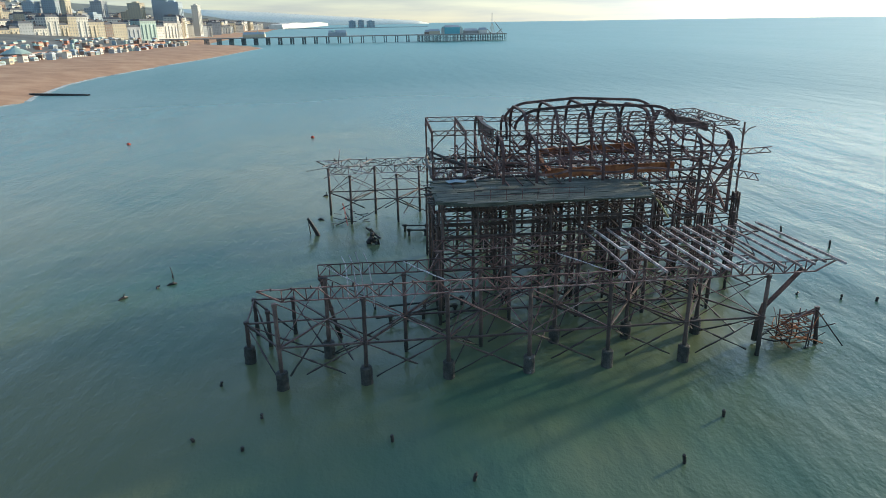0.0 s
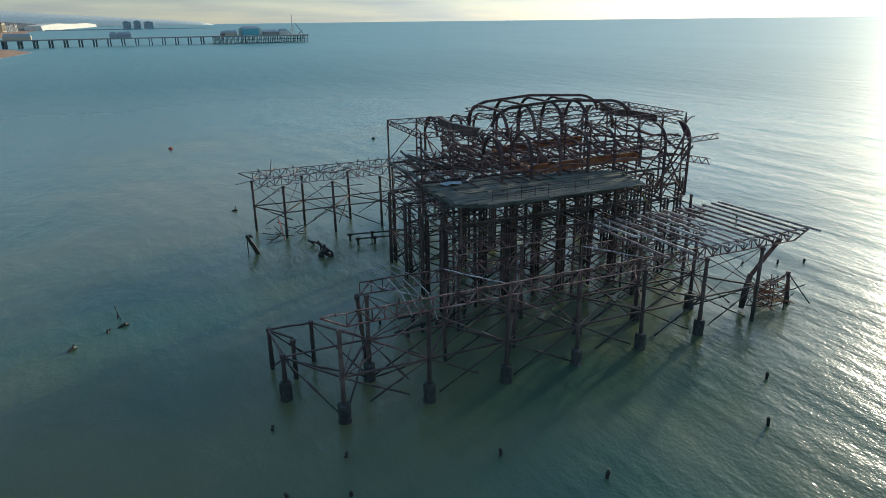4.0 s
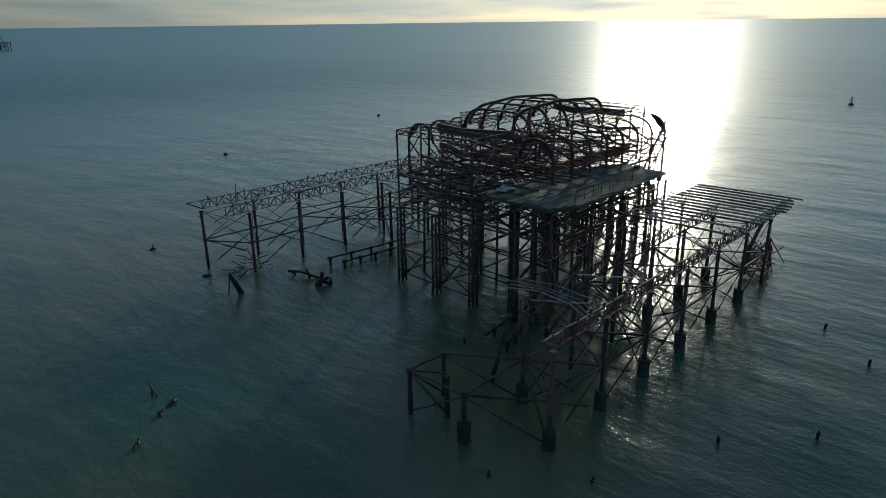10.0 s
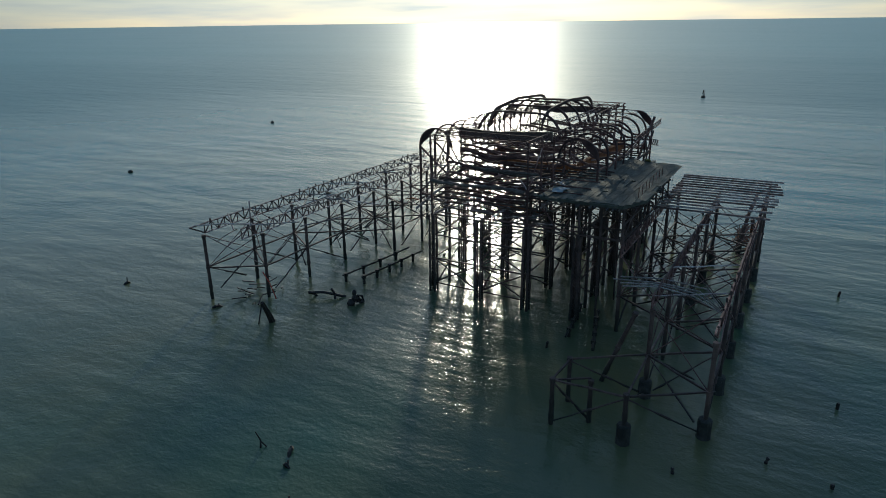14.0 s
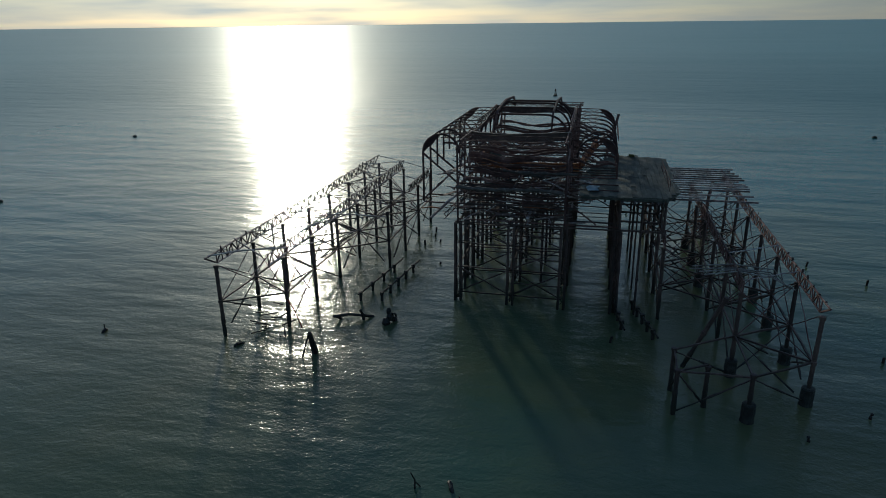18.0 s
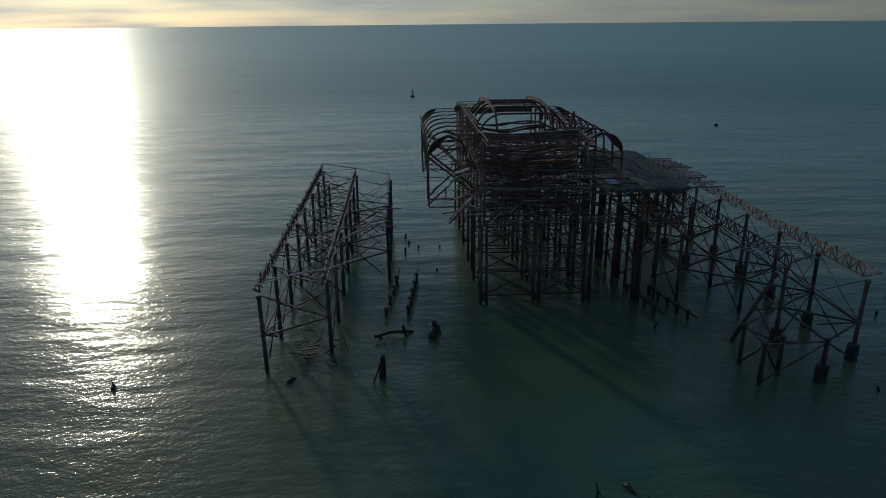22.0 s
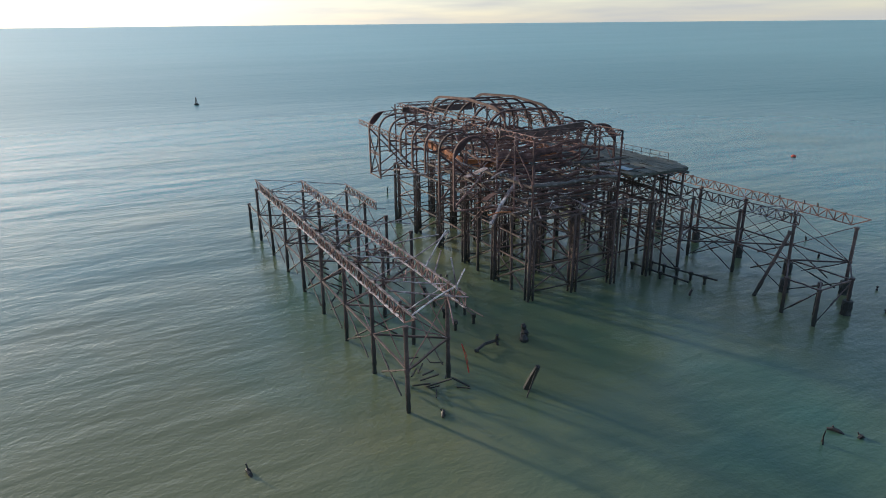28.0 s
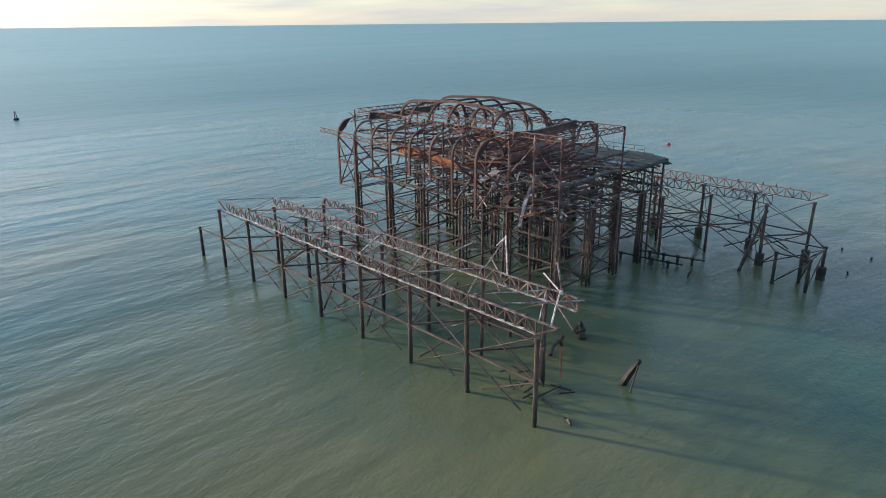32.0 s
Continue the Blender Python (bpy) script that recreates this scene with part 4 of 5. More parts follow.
for x, y, h in ((-12.0, 47.6, 0.6), (-2.1, 43.5, 0.7), (17.5, 38.8, 0.9), (22.8, 43.8, 0.8), (3.1, 38.6, 0.8), (-16.2, 52.8, 0.5), (-16.4, 45.1, 0.4), (-12.7, 43.6, 0.4), (41.9, 65.1, 0.4), (45.7, 63.2, 0.6), (49.0, 62.3, 0.6), (52.2, 85.0, 1.5), (55.0, 78.8, 1.3), (27.0, 91.9, 0.9), (24.6, 91.4, 0.6), (22.5, 90.1, 0.5), (20.7, 91.8, 0.9), (22.8, 87.3, 0.3), (13.9, 87.9, 0.4), (-3.4, 66.9, 0.9)):
    stump(x, y, h * 0.8, (R.uniform(-0.2, 0.2), R.uniform(-0.2, 0.2)))


# ---- wreckage and loose pieces ----
def curl(parent, pts, r, mat, name="bent_bar"):
    m = Mesh()
    m.sweep(pts, r, r, 5)
    return part(name, m, mat, parent)


# crumpled iron by the seaward end of the wing
wreck = thing("wreckage", "crumpled orange-rusted iron cage lying against a pile in the sea", "wreckage")
for i in range(60):
    c = Vector((R.uniform(32.2, 37.0), R.uniform(52.6, 55.5), R.uniform(0.1, 2.6)))
    a, l = R.uniform(0, math.tau), R.uniform(0.5, 1.6)
    d = Vector((math.cos(a) * l, math.sin(a) * l * 0.6, R.uniform(-0.6, 0.6)))
    curl(wreck, [c - d, jit(c, 0.35), c + d], R.uniform(0.03, 0.07), RUST_RED if i % 2 else RUST)
for k in range(5):
    z = 0.4 + 0.5 * k
    curl(wreck, [(34.0, 53.0, z), (35.9, 53.1, z + 0.1), (36.0, 55.0, z), (34.1, 55.0, z - 0.1), (34.0, 53.0, z)], 0.05, RUST_RED, "cage_hoop")
for x, y in ((34.0, 53.0), (36.0, 53.1), (36.0, 55.0), (34.0, 55.0)):
    curl(wreck, [(x, y, -0.6), (x + 0.1, y, 1.4), (x + 0.1, y + 0.1, 2.9)], 0.06, RUST, "cage_post")
curl(wreck, [(31.6, 54.5, 0.2), (31.7, 54.4, 2.0), (31.9, 54.2, 4.0)], [0.3, 0.36, 0.26], DARK, "crumpled_column")
curl(wreck, [(31.8, 54.2, 3.6), (33.0, 54.0, 5.2), (34.4, 53.4, 7.6)], 0.22, RUST, "fallen_beam")
for p, q in (((36.5, 53.6, 3.5), (34.4, 54.2, 2.0)), ((36.5, 53.6, 3.4), (35.4, 52.6, 0.0)), ((36.6, 53.4, 3.3), (38.8, 52.3, 0.2)), ((36.6, 53.4, 3.4), (35.0, 54.4, 2.4))):
    curl(wreck, [p, q], 0.06, RUST)

# short posts that carry a low pipe beside each wing
def low_pipe(a, b, n, z):
    low = thing("pipe_run", "dark low iron pipe on short posts just above the sea", "pipe", "low pipe runs")
    a, b = Vector((*a, z)), Vector((*b, z))
    curl(low, [a, a.lerp(b, 0.5) - Vector((0, 0, 0.06)), b], 0.11, DARK, "pipe")
    for i in range(n):
        p = a.lerp(b, (i + 0.15) / n)
        m = Mesh()
        m.rod((p.x, p.y, -1.2), (p.x, p.y, z - 0.1), 0.16, 8)
        m.rod((p.x, p.y, z - 0.22), (p.x, p.y, z + 0.16), 0.24, 8)
        part("post", m, DARK, low)


low_pipe((0.9, 91.3), (12.2, 90.2), 5, 0.9)
low_pipe((0.3, 93.6), (12.4, 92.4), 4, 0.9)
low_pipe((5.0, 64.8), (-3.3, 62.6), 5, 0.9)
low_pipe((6.0, 66.9), (-2.0, 65.6), 4, 0.8)

ob = thing("broken_column", "fallen weed-covered column end rising from the sea", "wreckage")
curl(ob, [(-11.4, 93.4, -0.4), (-12.0, 93.3, 1.0), (-12.8, 93.2, 2.6)], [0.34, 0.3, 0.2], TIMBER, "column_end")
curl(ob, [(-12.7, 94.2, -0.3), (-12.75, 93.7, 1.2), (-12.8, 93.2, 2.7)], 0.07, TIMBER, "loose_bar")
ob = thing("sunken_casting", "dark knobbly iron casting awash in the sea", "wreckage")
m = Mesh()
for p, r in (((-4.3, 88.9, 0.2), 0.45), ((-4.0, 88.6, 0.7), 0.36), ((-3.6, 88.5, 0.5), 0.34), ((-3.9, 88.7, 1.3), 0.28), ((-3.3, 88.3, 0.1), 0.3)):
    p = Vector(p)
    m.sweep([p - Vector((0.1, 0, r)), p, p + Vector((0.1, 0.05, r))], [r * 0.6, r, r * 0.55], 0, 8)
part("casting", m, TIMBER, ob)
curl(ob, [(-3.6, 88.5, 0.9), (-3.1, 88.3, 0.7), (-2.9, 88.2, -0.3)], 0.12, TIMBER)
ob = thing("sunken_beam", "bent dark iron beam lying awash in the sea", "wreckage")
curl(ob, [(-4.8, 94.4, 0.5), (-4.0, 93.0, 0.55), (-3.6, 91.6, 0.4), (-2.8, 90.8, 0.0)], 0.16, TIMBER, "beam")
curl(ob, [(-4.8, 94.4, 0.6), (-4.2, 93.9, 0.1), (-4.0, 93.5, -0.3)], 0.13, TIMBER)
curl(ob, [(-4.1, 91.7, 1.2), (-3.7, 91.6, 0.5), (-3.9, 91.4, -0.4)], 0.15, TIMBER)
for x, y, l, a, snag in ((-27.0, 76.7, 0.6, 0.5, 0.2), (-31.2, 73.0, 0.6, 0.9, 0.4), (-28.3, 75.8, 0.3, 1.5, 0.15), (-12.2, 115.9, 0.5, 0.2, 0.5), (-11.7, 101.1, 0.6, 2.6, 0.1)):
    ob = thing("driftwood", "dark waterlogged timber half sunk in the sea", "wreckage", "driftwood")
    dx, dy = l * math.cos(a), l * math.sin(a)
    curl(ob, [(x - dx, y - dy, -0.1), (x - 0.3 * dx, y - 0.2 * dy, 0.1), (x + 0.4 * dx, y + 0.3 * dy, 0.16), (x + dx, y + dy, 0.05)], [0.08, 0.15, 0.17, 0.1], TIMBER, "log")
    curl(ob, [(x + 0.1, y, 0.05), (x + 0.25, y + 0.1, snag + 0.2)], 0.06, TIMBER, "snag")
ob = thing("snag", "thin forked dark branch sticking out of the sea", "wreckage")
curl(ob, [(-27.6, 79.0, -0.3), (-27.5, 79.0, 0.6), (-27.7, 79.2, 1.3)], [0.08, 0.06, 0.04], TIMBER, "branch")
curl(ob, [(-27.2, 78.6, -0.2), (-27.5, 79.0, 0.5)], 0.05, TIMBER, "branch")
red = surface("faded_red_plastic", [(0.3, (0.35, 0.05, 0.03)), (0.7, (0.55, 0.1, 0.07))], 3)
ob = thing("rope_net", "faded red rope net caught on the ironwork", "net")
for k in range(2):
    curl(ob, [(-8.2 + 0.1 * k, 97.6, 3.5), (-7.9 + 0.12 * k, 97.0 + 0.1 * k, 2.2), (-7.6 + 0.1 * k, 96.6, 0.3)], 0.035, red, "rope")


# ---- buoys ----
def buoy(x, y, size, label, mat, tower=False):
    b = thing("buoy", label, "buoy", "buoys", (x, y, 0))
    m = Mesh()
    prof = [(0.75, -0.3), (1.0, 0.1), (0.95, 0.45), (0.55, 0.75), (0.2, 0.9)]
    m.ring([[(size * r * math.cos(math.tau * j / 14), size * r * math.sin(math.tau * j / 14), size * z) for j in range(14)] for r, z in prof])
    part("float", m, mat, b)
    m = Mesh()
    if tower:
        for j in range(4):
            a = math.tau * j / 4 + 0.4
            m.bar((size * 0.6 * math.cos(a), size * 0.6 * math.sin(a), size * 0.6), (size * 0.2 * math.cos(a), size * 0.2 * math.sin(a), size * 2.8), 0.12)
        m.rod((0, 0, size * 2.6), (0, 0, size * 3.3), size * 0.28, 8)
        part("tower", m, DARK, b)
    else:
        m.rod((0, 0, size * 0.85), (0, 0, size * 1.15), size * 0.1, 6)
        part("lifting_eye", m, DARK, b)


buoy(-66.0, 176.4, 0.5, "round red mooring buoy floating on the sea", red)
buoy(-20.2, 178.8, 0.5, "round red mooring buoy floating on the sea", red)
buoy(27.6, 170.9, 0.5, "small dark mooring buoy floating on the sea", DARK)
buoy(93.5, 195.0, 0.55, "small dark mooring buoy floating on the sea", DARK)
buoy(126.1, 3.8, 0.6, "small dark mooring buoy floating on the sea", DARK)
buoy(42.6, -11.5, 0.5, "round red mooring buoy floating on the sea", red)
buoy(214.0, 91.2, 0.85, "dark navigation buoy with a lattice tower", DARK, True)

# the pier stands slightly out of square
SQUARE = Matrix(((1, 0.005, 0, -0.39), (0.0198, 1.0105, 0, -0.64), (0, 0, 1, 0), (0, 0, 0, 1)))
for ob in (pav, west, east, wreck):
    for p in ob.children_recursive:
        p.data.transform(SQUARE)

# ---- beach, land and hill ----
SHORE = [(-190, -700), (-165, -200), (-150, 100), (-146, 272), (-143, 284), (-153, 320), (-162, 369), (-165, 416), (-162, 461), (-160, 524), (-151, 610), (-147, 717), (-141, 850), (-152, 885), (-215, 930), (-262, 1100), (-300, 1500), (-340, 2000), (-390, 2800), (-345, 3600), (-290, 4600)]


def strip(name, label, profile, mat, category, widen=None):
    m = Mesh()
    rows = []
    for i, (x, y) in enumerate(SHORE):
        rows.append([(x - d * (1 if y < 900 else 0.8), y, z + (noise.noise((x * 0.01, y * 0.004, d * 0.01)) * min(d * 0.012, 9) if d > 150 else 0)) for d, z in profile])
    n = len(profile)
    for r in rows:
        m.v += r
    for i in range(len(rows) - 1):
        for j in range(n - 1):
            a = i * n + j
            m.f.append((a, a + 1, a + n + 1, a + n))
    ob = part(name, m, mat, None, label, True)
    tagged(ob, "", category, "", "structure")


LAND = surface("town_ground", [(0.25, (0.05, 0.06, 0.04)), (0.5, (0.12, 0.12, 0.1)), (0.75, (0.22, 0.2, 0.17))], 0.02, fine=0.2)
# grass colour greyed and lightened to carry some of the distance haze
GREEN = surface("hazed_hill_grass", [(0.25, (0.1, 0.12, 0.1)), (0.5, (0.14, 0.155, 0.13)), (0.75, (0.19, 0.2, 0.16))], 0.004, fine=0.05)
strip("beach", "broad brown shingle beach sloping to the sea", [(-14, -1.0), (0, -0.05), (10, 1.6), (30, 3.2), (70, 5.0), (95, 5.4), (112, 6.0)], SAND, "beach")
strip("ground", "built-up land rising behind the beach", [(108, 5.5), (118, 9.0), (150, 11.0), (400, 30), (800, 58)], LAND, "land")
strip("hill", "dull green hills behind the town", [(780, 56), (1000, 84), (1300, 128), (2000, 165), (2900, 150)], GREEN, "hill")
m = Mesh()
foam_pts = [(x + 2.5, y, 0.02) for x, y in SHORE[2:14]]
FOAM = surface("wet_foam", [(0.35, (0.2, 0.24, 0.24)), (0.6, (0.4, 0.43, 0.42)), (0.8, (0.6, 0.62, 0.6))], 0.15, fine=0.9)
ys = np.arange(60, 900, 4.0)
prev = None
for y in ys:
    x = float(np.interp(y, [p[1] for p in foam_pts], [p[0] for p in foam_pts])) - 2.6 + 1.5 * noise.noise((y * 0.05, 0, 0))
    w = max(0.15, 1.1 + 1.6 * noise.noise((y * 0.09, 3, 0)))
    if w > 0.5:
        cur = [(x - 1.0, y, 0.02), (x + w, y, 0.02), (x + w, y, 0.09), (x - 1.0, y, 0.16)]
        if prev:
            m.ring([prev, cur])
        prev = cur
    else:
        prev = None
ob = part("surf", m, FOAM, None, "thin white line of surf along the beach")
tagged(ob, "", "surf", "", "stuff")

# stone groyne
m = Mesh()
for i in range(28):
    t = i / 27
    c = Vector((-154 + 25 * t, 314.6 - 5 * t, 0.7 - 0.5 * t))
    s = R.uniform(0.8, 1.3)
    m.ring([[(c.x + s * 1.3 * math.cos(math.tau * j / 6 + i), c.y + s * math.sin(math.tau * j / 6 + i), c.z + dz) for j in range(6)] for dz in (-1.5, 0.3)])
ob = part("groyne", m, TIMBER, None, "low dark stone groyne running into the sea")
tagged(ob, "", "groyne", "", "structure")


# ---- town ----
def paint(name, c):
    return surface(name, [(0.25, tuple(v * 0.75 for v in c)), (0.5, c), (0.8, tuple(min(1, v * 1.1) for v in c))], 0.08, fine=1.2, bump=0.1, vary=0.1)


WHITE, CREAM, GREY, BRICK, SLATE = paint("white_stucco", (0.6, 0.57, 0.5)), paint("cream_stucco", (0.5, 0.43, 0.31)), paint("grey_concrete", (0.36, 0.38, 0.39)), paint("brown_brick", (0.25, 0.18, 0.14)), paint("slate", (0.1, 0.105, 0.115))
TEAL = paint("pale_green_paint", (0.36, 0.47, 0.42))
# blue-grey walls, lightened with the bluish haze of far blocks in the colour
BLUE_GREY = paint("hazed_blue_cladding", (0.33, 0.39, 0.43))
m0, t0, b0 = material("window_glass")
b0.inputs["Base Color"].default_value, b0.inputs["Roughness"].default_value = (0.2, 0.215, 0.21, 1), 0.3
GLASS = m0


def house(x, y, z, w, d, h, turn, wall, label, category="building", mansard=True, floors=None, group="seafront buildings"):
    """A block with a front of window bays on every storey, a cornice and a roof. Its front faces +x before the turn."""
    b = thing("town_house" if h < 32 else "tower_block", label, category, group, (x, y, z))
    b.rotation_euler = (0, 0, radians(turn))
    m = Mesh()
    m.box((-d, -w / 2, -4), (0, w / 2, h))
    m.box((-d - 0.2, -w / 2 - 0.2, h - 0.5), (0.4, w / 2 + 0.2, h + 0.3))
    part("wall", m, wall, b)
    r = Mesh()
    if mansard:
        r.ring([[(-d, -w / 2, h + 0.3), (0, -w / 2, h + 0.3), (0, w / 2, h + 0.3), (-d, w / 2, h + 0.3)], [(-d + 2, -w / 2 + 1.5, h + 3.2), (-2, -w / 2 + 1.5, h + 3.2), (-2, w / 2 - 1.5, h + 3.2), (-d + 2, w / 2 - 1.5, h + 3.2)]])
    else:
        r.box((-d * 0.7, -w * 0.25, h + 0.3), (-d * 0.3, w * 0.2, h + 2.8))
    roof = part("roof", r, SLATE if mansard else wall, b)
    if mansard:
        for yy in (-w / 2 + 1.2, w / 2 - 1.2):
            c = Mesh()
            c.box((-d * 0.6, yy - 0.6, h), (-d * 0.45, yy + 0.6, h + 4.6))
            part("chimney", c, BRICK, roof)
    floors = floors or max(3, int(h / 3.4))
    fh = h / floors
    g = Mesh()
    for k in range(floors):
        n = max(3, int(w / 3.4))
        for i in range(n):
            yy = -w / 2 + (i + 0.5) * w / n
            g.box((-0.1, yy - w / n * 0.2, k * fh + fh * 0.25), (0.1, yy + w / n * 0.2, k * fh + fh * 0.75))
        n = max(2, int(d / 4))
        for i in range(n):
            xx = -d + (i + 0.5) * d / n
            g.box((xx - d / n * 0.22, -w / 2 - 0.1, k * fh + fh * 0.25), (xx + d / n * 0.22, -w / 2 + 0.1, k * fh + fh * 0.75))
    tagged(part("glazing", g, GLASS, b), "", "", "", "stuff")
    if not mansard or R.random() < 0.5:
        n = max(2, int(w / 6))
        for i in range(n):
            yy = -w / 2 + (i + 0.5) * w / n
            g = Mesh()
            g.ring([[(-0.2, yy - 1.6, -1), (1.1, yy - 0.9, -1), (1.1, yy + 0.9, -1), (-0.2, yy + 1.6, -1)], [(-0.2, yy - 1.6, h * 0.8), (1.1, yy - 0.9, h * 0.8), (1.1, yy + 0.9, h * 0.8), (-0.2, yy + 1.6, h * 0.8)]])
            part("bay_front", g, wall, b)
    return b


front = [(-480, 740), (-424, 846), (-374, 939), (-326, 1032), (-303, 1090), (-320, 1200)]
H_LABELS = {WHITE: "white stucco seafront hotel with slate roof", CREAM: "cream stucco seafront terrace with slate roof", GREY: "grey concrete seafront block", BRICK: "brown brick seafront building with slate roof", TEAL: "pale green seafront house with slate roof"}
for (x0, y0), (x1, y1) in zip(front, front[1:]):
    a = Vector((x0, y0))
    b = Vector((x1, y1))
    length, turn = (b - a).length, math.degrees(math.atan2(b.y - a.y, b.x - a.x)) - 90
    s = 0
    while s < length - 8:
        w = R.choice((12, 15, 18, 24, 30))
        p = a.lerp(b, min(1, (s + w / 2) / length))
        wall = R.choice((WHITE, CREAM, WHITE, WHITE, WHITE, CREAM, GREY, TEAL, WHITE, WHITE, BRICK))
        house(p.x, p.y, 11, w - 0.4, R.uniform(16, 24), R.choice((15, 19, 22, 25, 28)) + R.uniform(-1, 1), turn, wall, H_LABELS[wall])
        s += w
y = 1150
while y < 2500:
    w = R.choice((24, 32, 40))
    wall = R.choice((WHITE, CREAM, WHITE))
    house(-385 - (y - 1150) * 0.04 + R.uniform(-8, 8), y, 11, w - 3, 18, R.uniform(17, 24), -4, wall, H_LABELS[wall])
    y += w
for x, y, w, d, h, wall, label in (
        (-574, 1250, 18, 20, 63, BLUE_GREY, "blue-grey slab tower block above the town"), (-544, 1262, 18, 24, 66, BLUE_GREY, "blue-grey slab tower block above the town"),
        (-523, 1250, 16, 10, 68, CREAM, "narrow cream tower block above the town"), (-505, 1330, 18, 22, 52, GREY, "grey concrete tower block above the town"),
        (-464, 1250, 18, 20, 62, GREY, "grey concrete tower block above the town"), (-428, 1300, 20, 26, 44, CREAM, "cream slab block above the town"),
        (-402, 1250, 18, 22, 58, CREAM, "cream tower block above the town"), (-373, 1300, 16, 26, 82, BLUE_GREY, "tall blue-grey tower block above the town"),
        (-344, 1270, 18, 28, 60, BLUE_GREY, "blue-grey slab tower block above the town"), (-330, 1340, 14, 12, 55, WHITE, "white tower block above the town"),
        (-620, 1180, 20, 26, 50, GREY, "grey concrete tower block above the town")):
    house(x, y, 12, w, d, h * 0.9, -8, wall, label, "tower block", False, group="tower blocks")
# the low roofs between
for mat, label, seed in ((CREAM, "pale low houses packed behind the seafront", 3), (SLATE, "dark slate roofs packed behind the seafront", 4), (GREY, "grey houses packed behind the seafront", 5)):
    q = random.Random(seed)
    m = Mesh()
    for i in range(640):
        y = q.uniform(800, 3000)
        d = q.uniform(340 if y < 1250 else 270, 1500) * 1.0
        d = 340 + (d - 340) * 0.5 if i % 2 else d
        sx = float(np.interp(y, [p[1] for p in SHORE], [p[0] for p in SHORE]))
        x = sx - d * (1 if y < 900 else 0.8)
        z = float(np.interp(d, [150, 400, 800, 1100, 1500], [11, 16, 29, 88, 142]))
        w, l, h = q.uniform(8, 16), q.uniform(10, 40), q.uniform(8, 17)
        m.box((x - w / 2, y - l / 2, z - 12), (x + w / 2, y + l / 2, z + h))
        m.ring([[(x - w / 2, y - l / 2, z + h), (x + w / 2, y - l / 2, z + h), (x + w / 2, y + l / 2, z + h), (x - w / 2, y + l / 2, z + h)], [(x - 0.3, y - l / 2, z + h + 3), (x + 0.3, y - l / 2, z + h + 3), (x + 0.3, y + l / 2, z + h + 3), (x - 0.3, y + l / 2, z + h + 3)]])
    ob = part("rooftops", m, mat, None, label)
    tagged(ob, "", "houses", "", "stuff")

# promenade: wall, kiosks, fences and a round pavilion on the beach
m = Mesh()
m.sweep([(x - 113, y, 7.2) for x, y in SHORE[2:16]], 1.2, 5.0)
ob = part("promenade_wall", m, paint("terracotta_wall", (0.36, 0.19, 0.12)), None, "brownish promenade wall behind the beach")
tagged(ob, "", "wall", "", "structure")
AWNING = paint("faded_terracotta", (0.42, 0.17, 0.1))
KCOL = (WHITE, TEAL, BLUE_GREY, CREAM, BRICK, AWNING, GREY)
for i in range(230):
    y = 380 + (i % 120) * 5 + R.uniform(-4, 4)
    sx = float(np.interp(y, [p[1] for p in SHORE], [p[0] for p in SHORE]))
    dd = R.uniform(84, 109) if i % 2 else R.uniform(118, 200)
    k = thing("beach_hut", "small painted kiosk behind the beach", "kiosk", "beach kiosks", (sx - dd, y, float(np.interp(dd, [66, 95, 112, 118, 150, 250], [4.8, 5.4, 6, 9, 11, 12.5]))))
    w, d, h = R.uniform(1.5, 9), R.uniform(2.0, 5), R.uniform(1.4, 4.2)
    mm = Mesh()
    mm.box((-d / 2, -w / 2, -0.5), (d / 2, w / 2, h))
    part("wall", mm, R.choice(KCOL), k)
    mm = Mesh()
    mm.ring([[(-d / 2 - 0.4, -w / 2 - 0.4, h), (d / 2 + 0.4, -w / 2 - 0.4, h), (d / 2 + 0.4, w / 2 + 0.4, h), (-d / 2 - 0.4, w / 2 + 0.4, h)], [(-d / 2 + 0.5, -w / 2 + 0.5, h + 1.0), (d / 2 - 0.5, -w / 2 + 0.5, h + 1.0), (d / 2 - 0.5, w / 2 - 0.5, h + 1.0), (-d / 2 + 0.5, w / 2 - 0.5, h + 1.0)]])
    part("roof", mm, R.choice(KCOL), k)
    mm = Mesh()
    mm.box((d / 2 - 0.05, -w * 0.3, 0.9), (d / 2 + 0.06, w * 0.3, 2.2))
    part("hatch", mm, GLASS, k)
b = thing("round_pavilion", "round beach pavilion with a green conical roof", "pavilion", "", (-266, 533, 5.2))
m = Mesh()
m.ring([[(9 * math.cos(math.tau * j / 16), 9 * math.sin(math.tau * j / 16), z) for j in range(16)] for z in (-0.5, 5)])
part("wall", m, GLASS, b)
m = Mesh()
m.ring([[(r * math.cos(math.tau * j / 16), r * math.sin(math.tau * j / 16), z) for j in range(16)] for r, z in ((10.5, 5), (6, 7.5), (2, 9), (0.3, 11))])
part("roof", m, TEAL, b)
for x0, y0, x1, y1 in ((-262, 514, -246, 556), (-246, 560, -238, 600), (-254, 470, -262, 506)):
    fe = thing("fence", "white boarded fence on the beach", "fence", "beach fences")
    n = int((y1 - y0) / 3)
    for i in range(n):
        ya, yb = y0 + (y1 - y0) * i / n, y0 + (y1 - y0) * (i + 0.94) / n
        xa = x0 + (x1 - x0) * i / n
        mm = Mesh()
        mm.box((xa - 0.1, ya, 4.6), (xa + 0.1, yb, 6.4))
        part("board", mm, WHITE, fe)

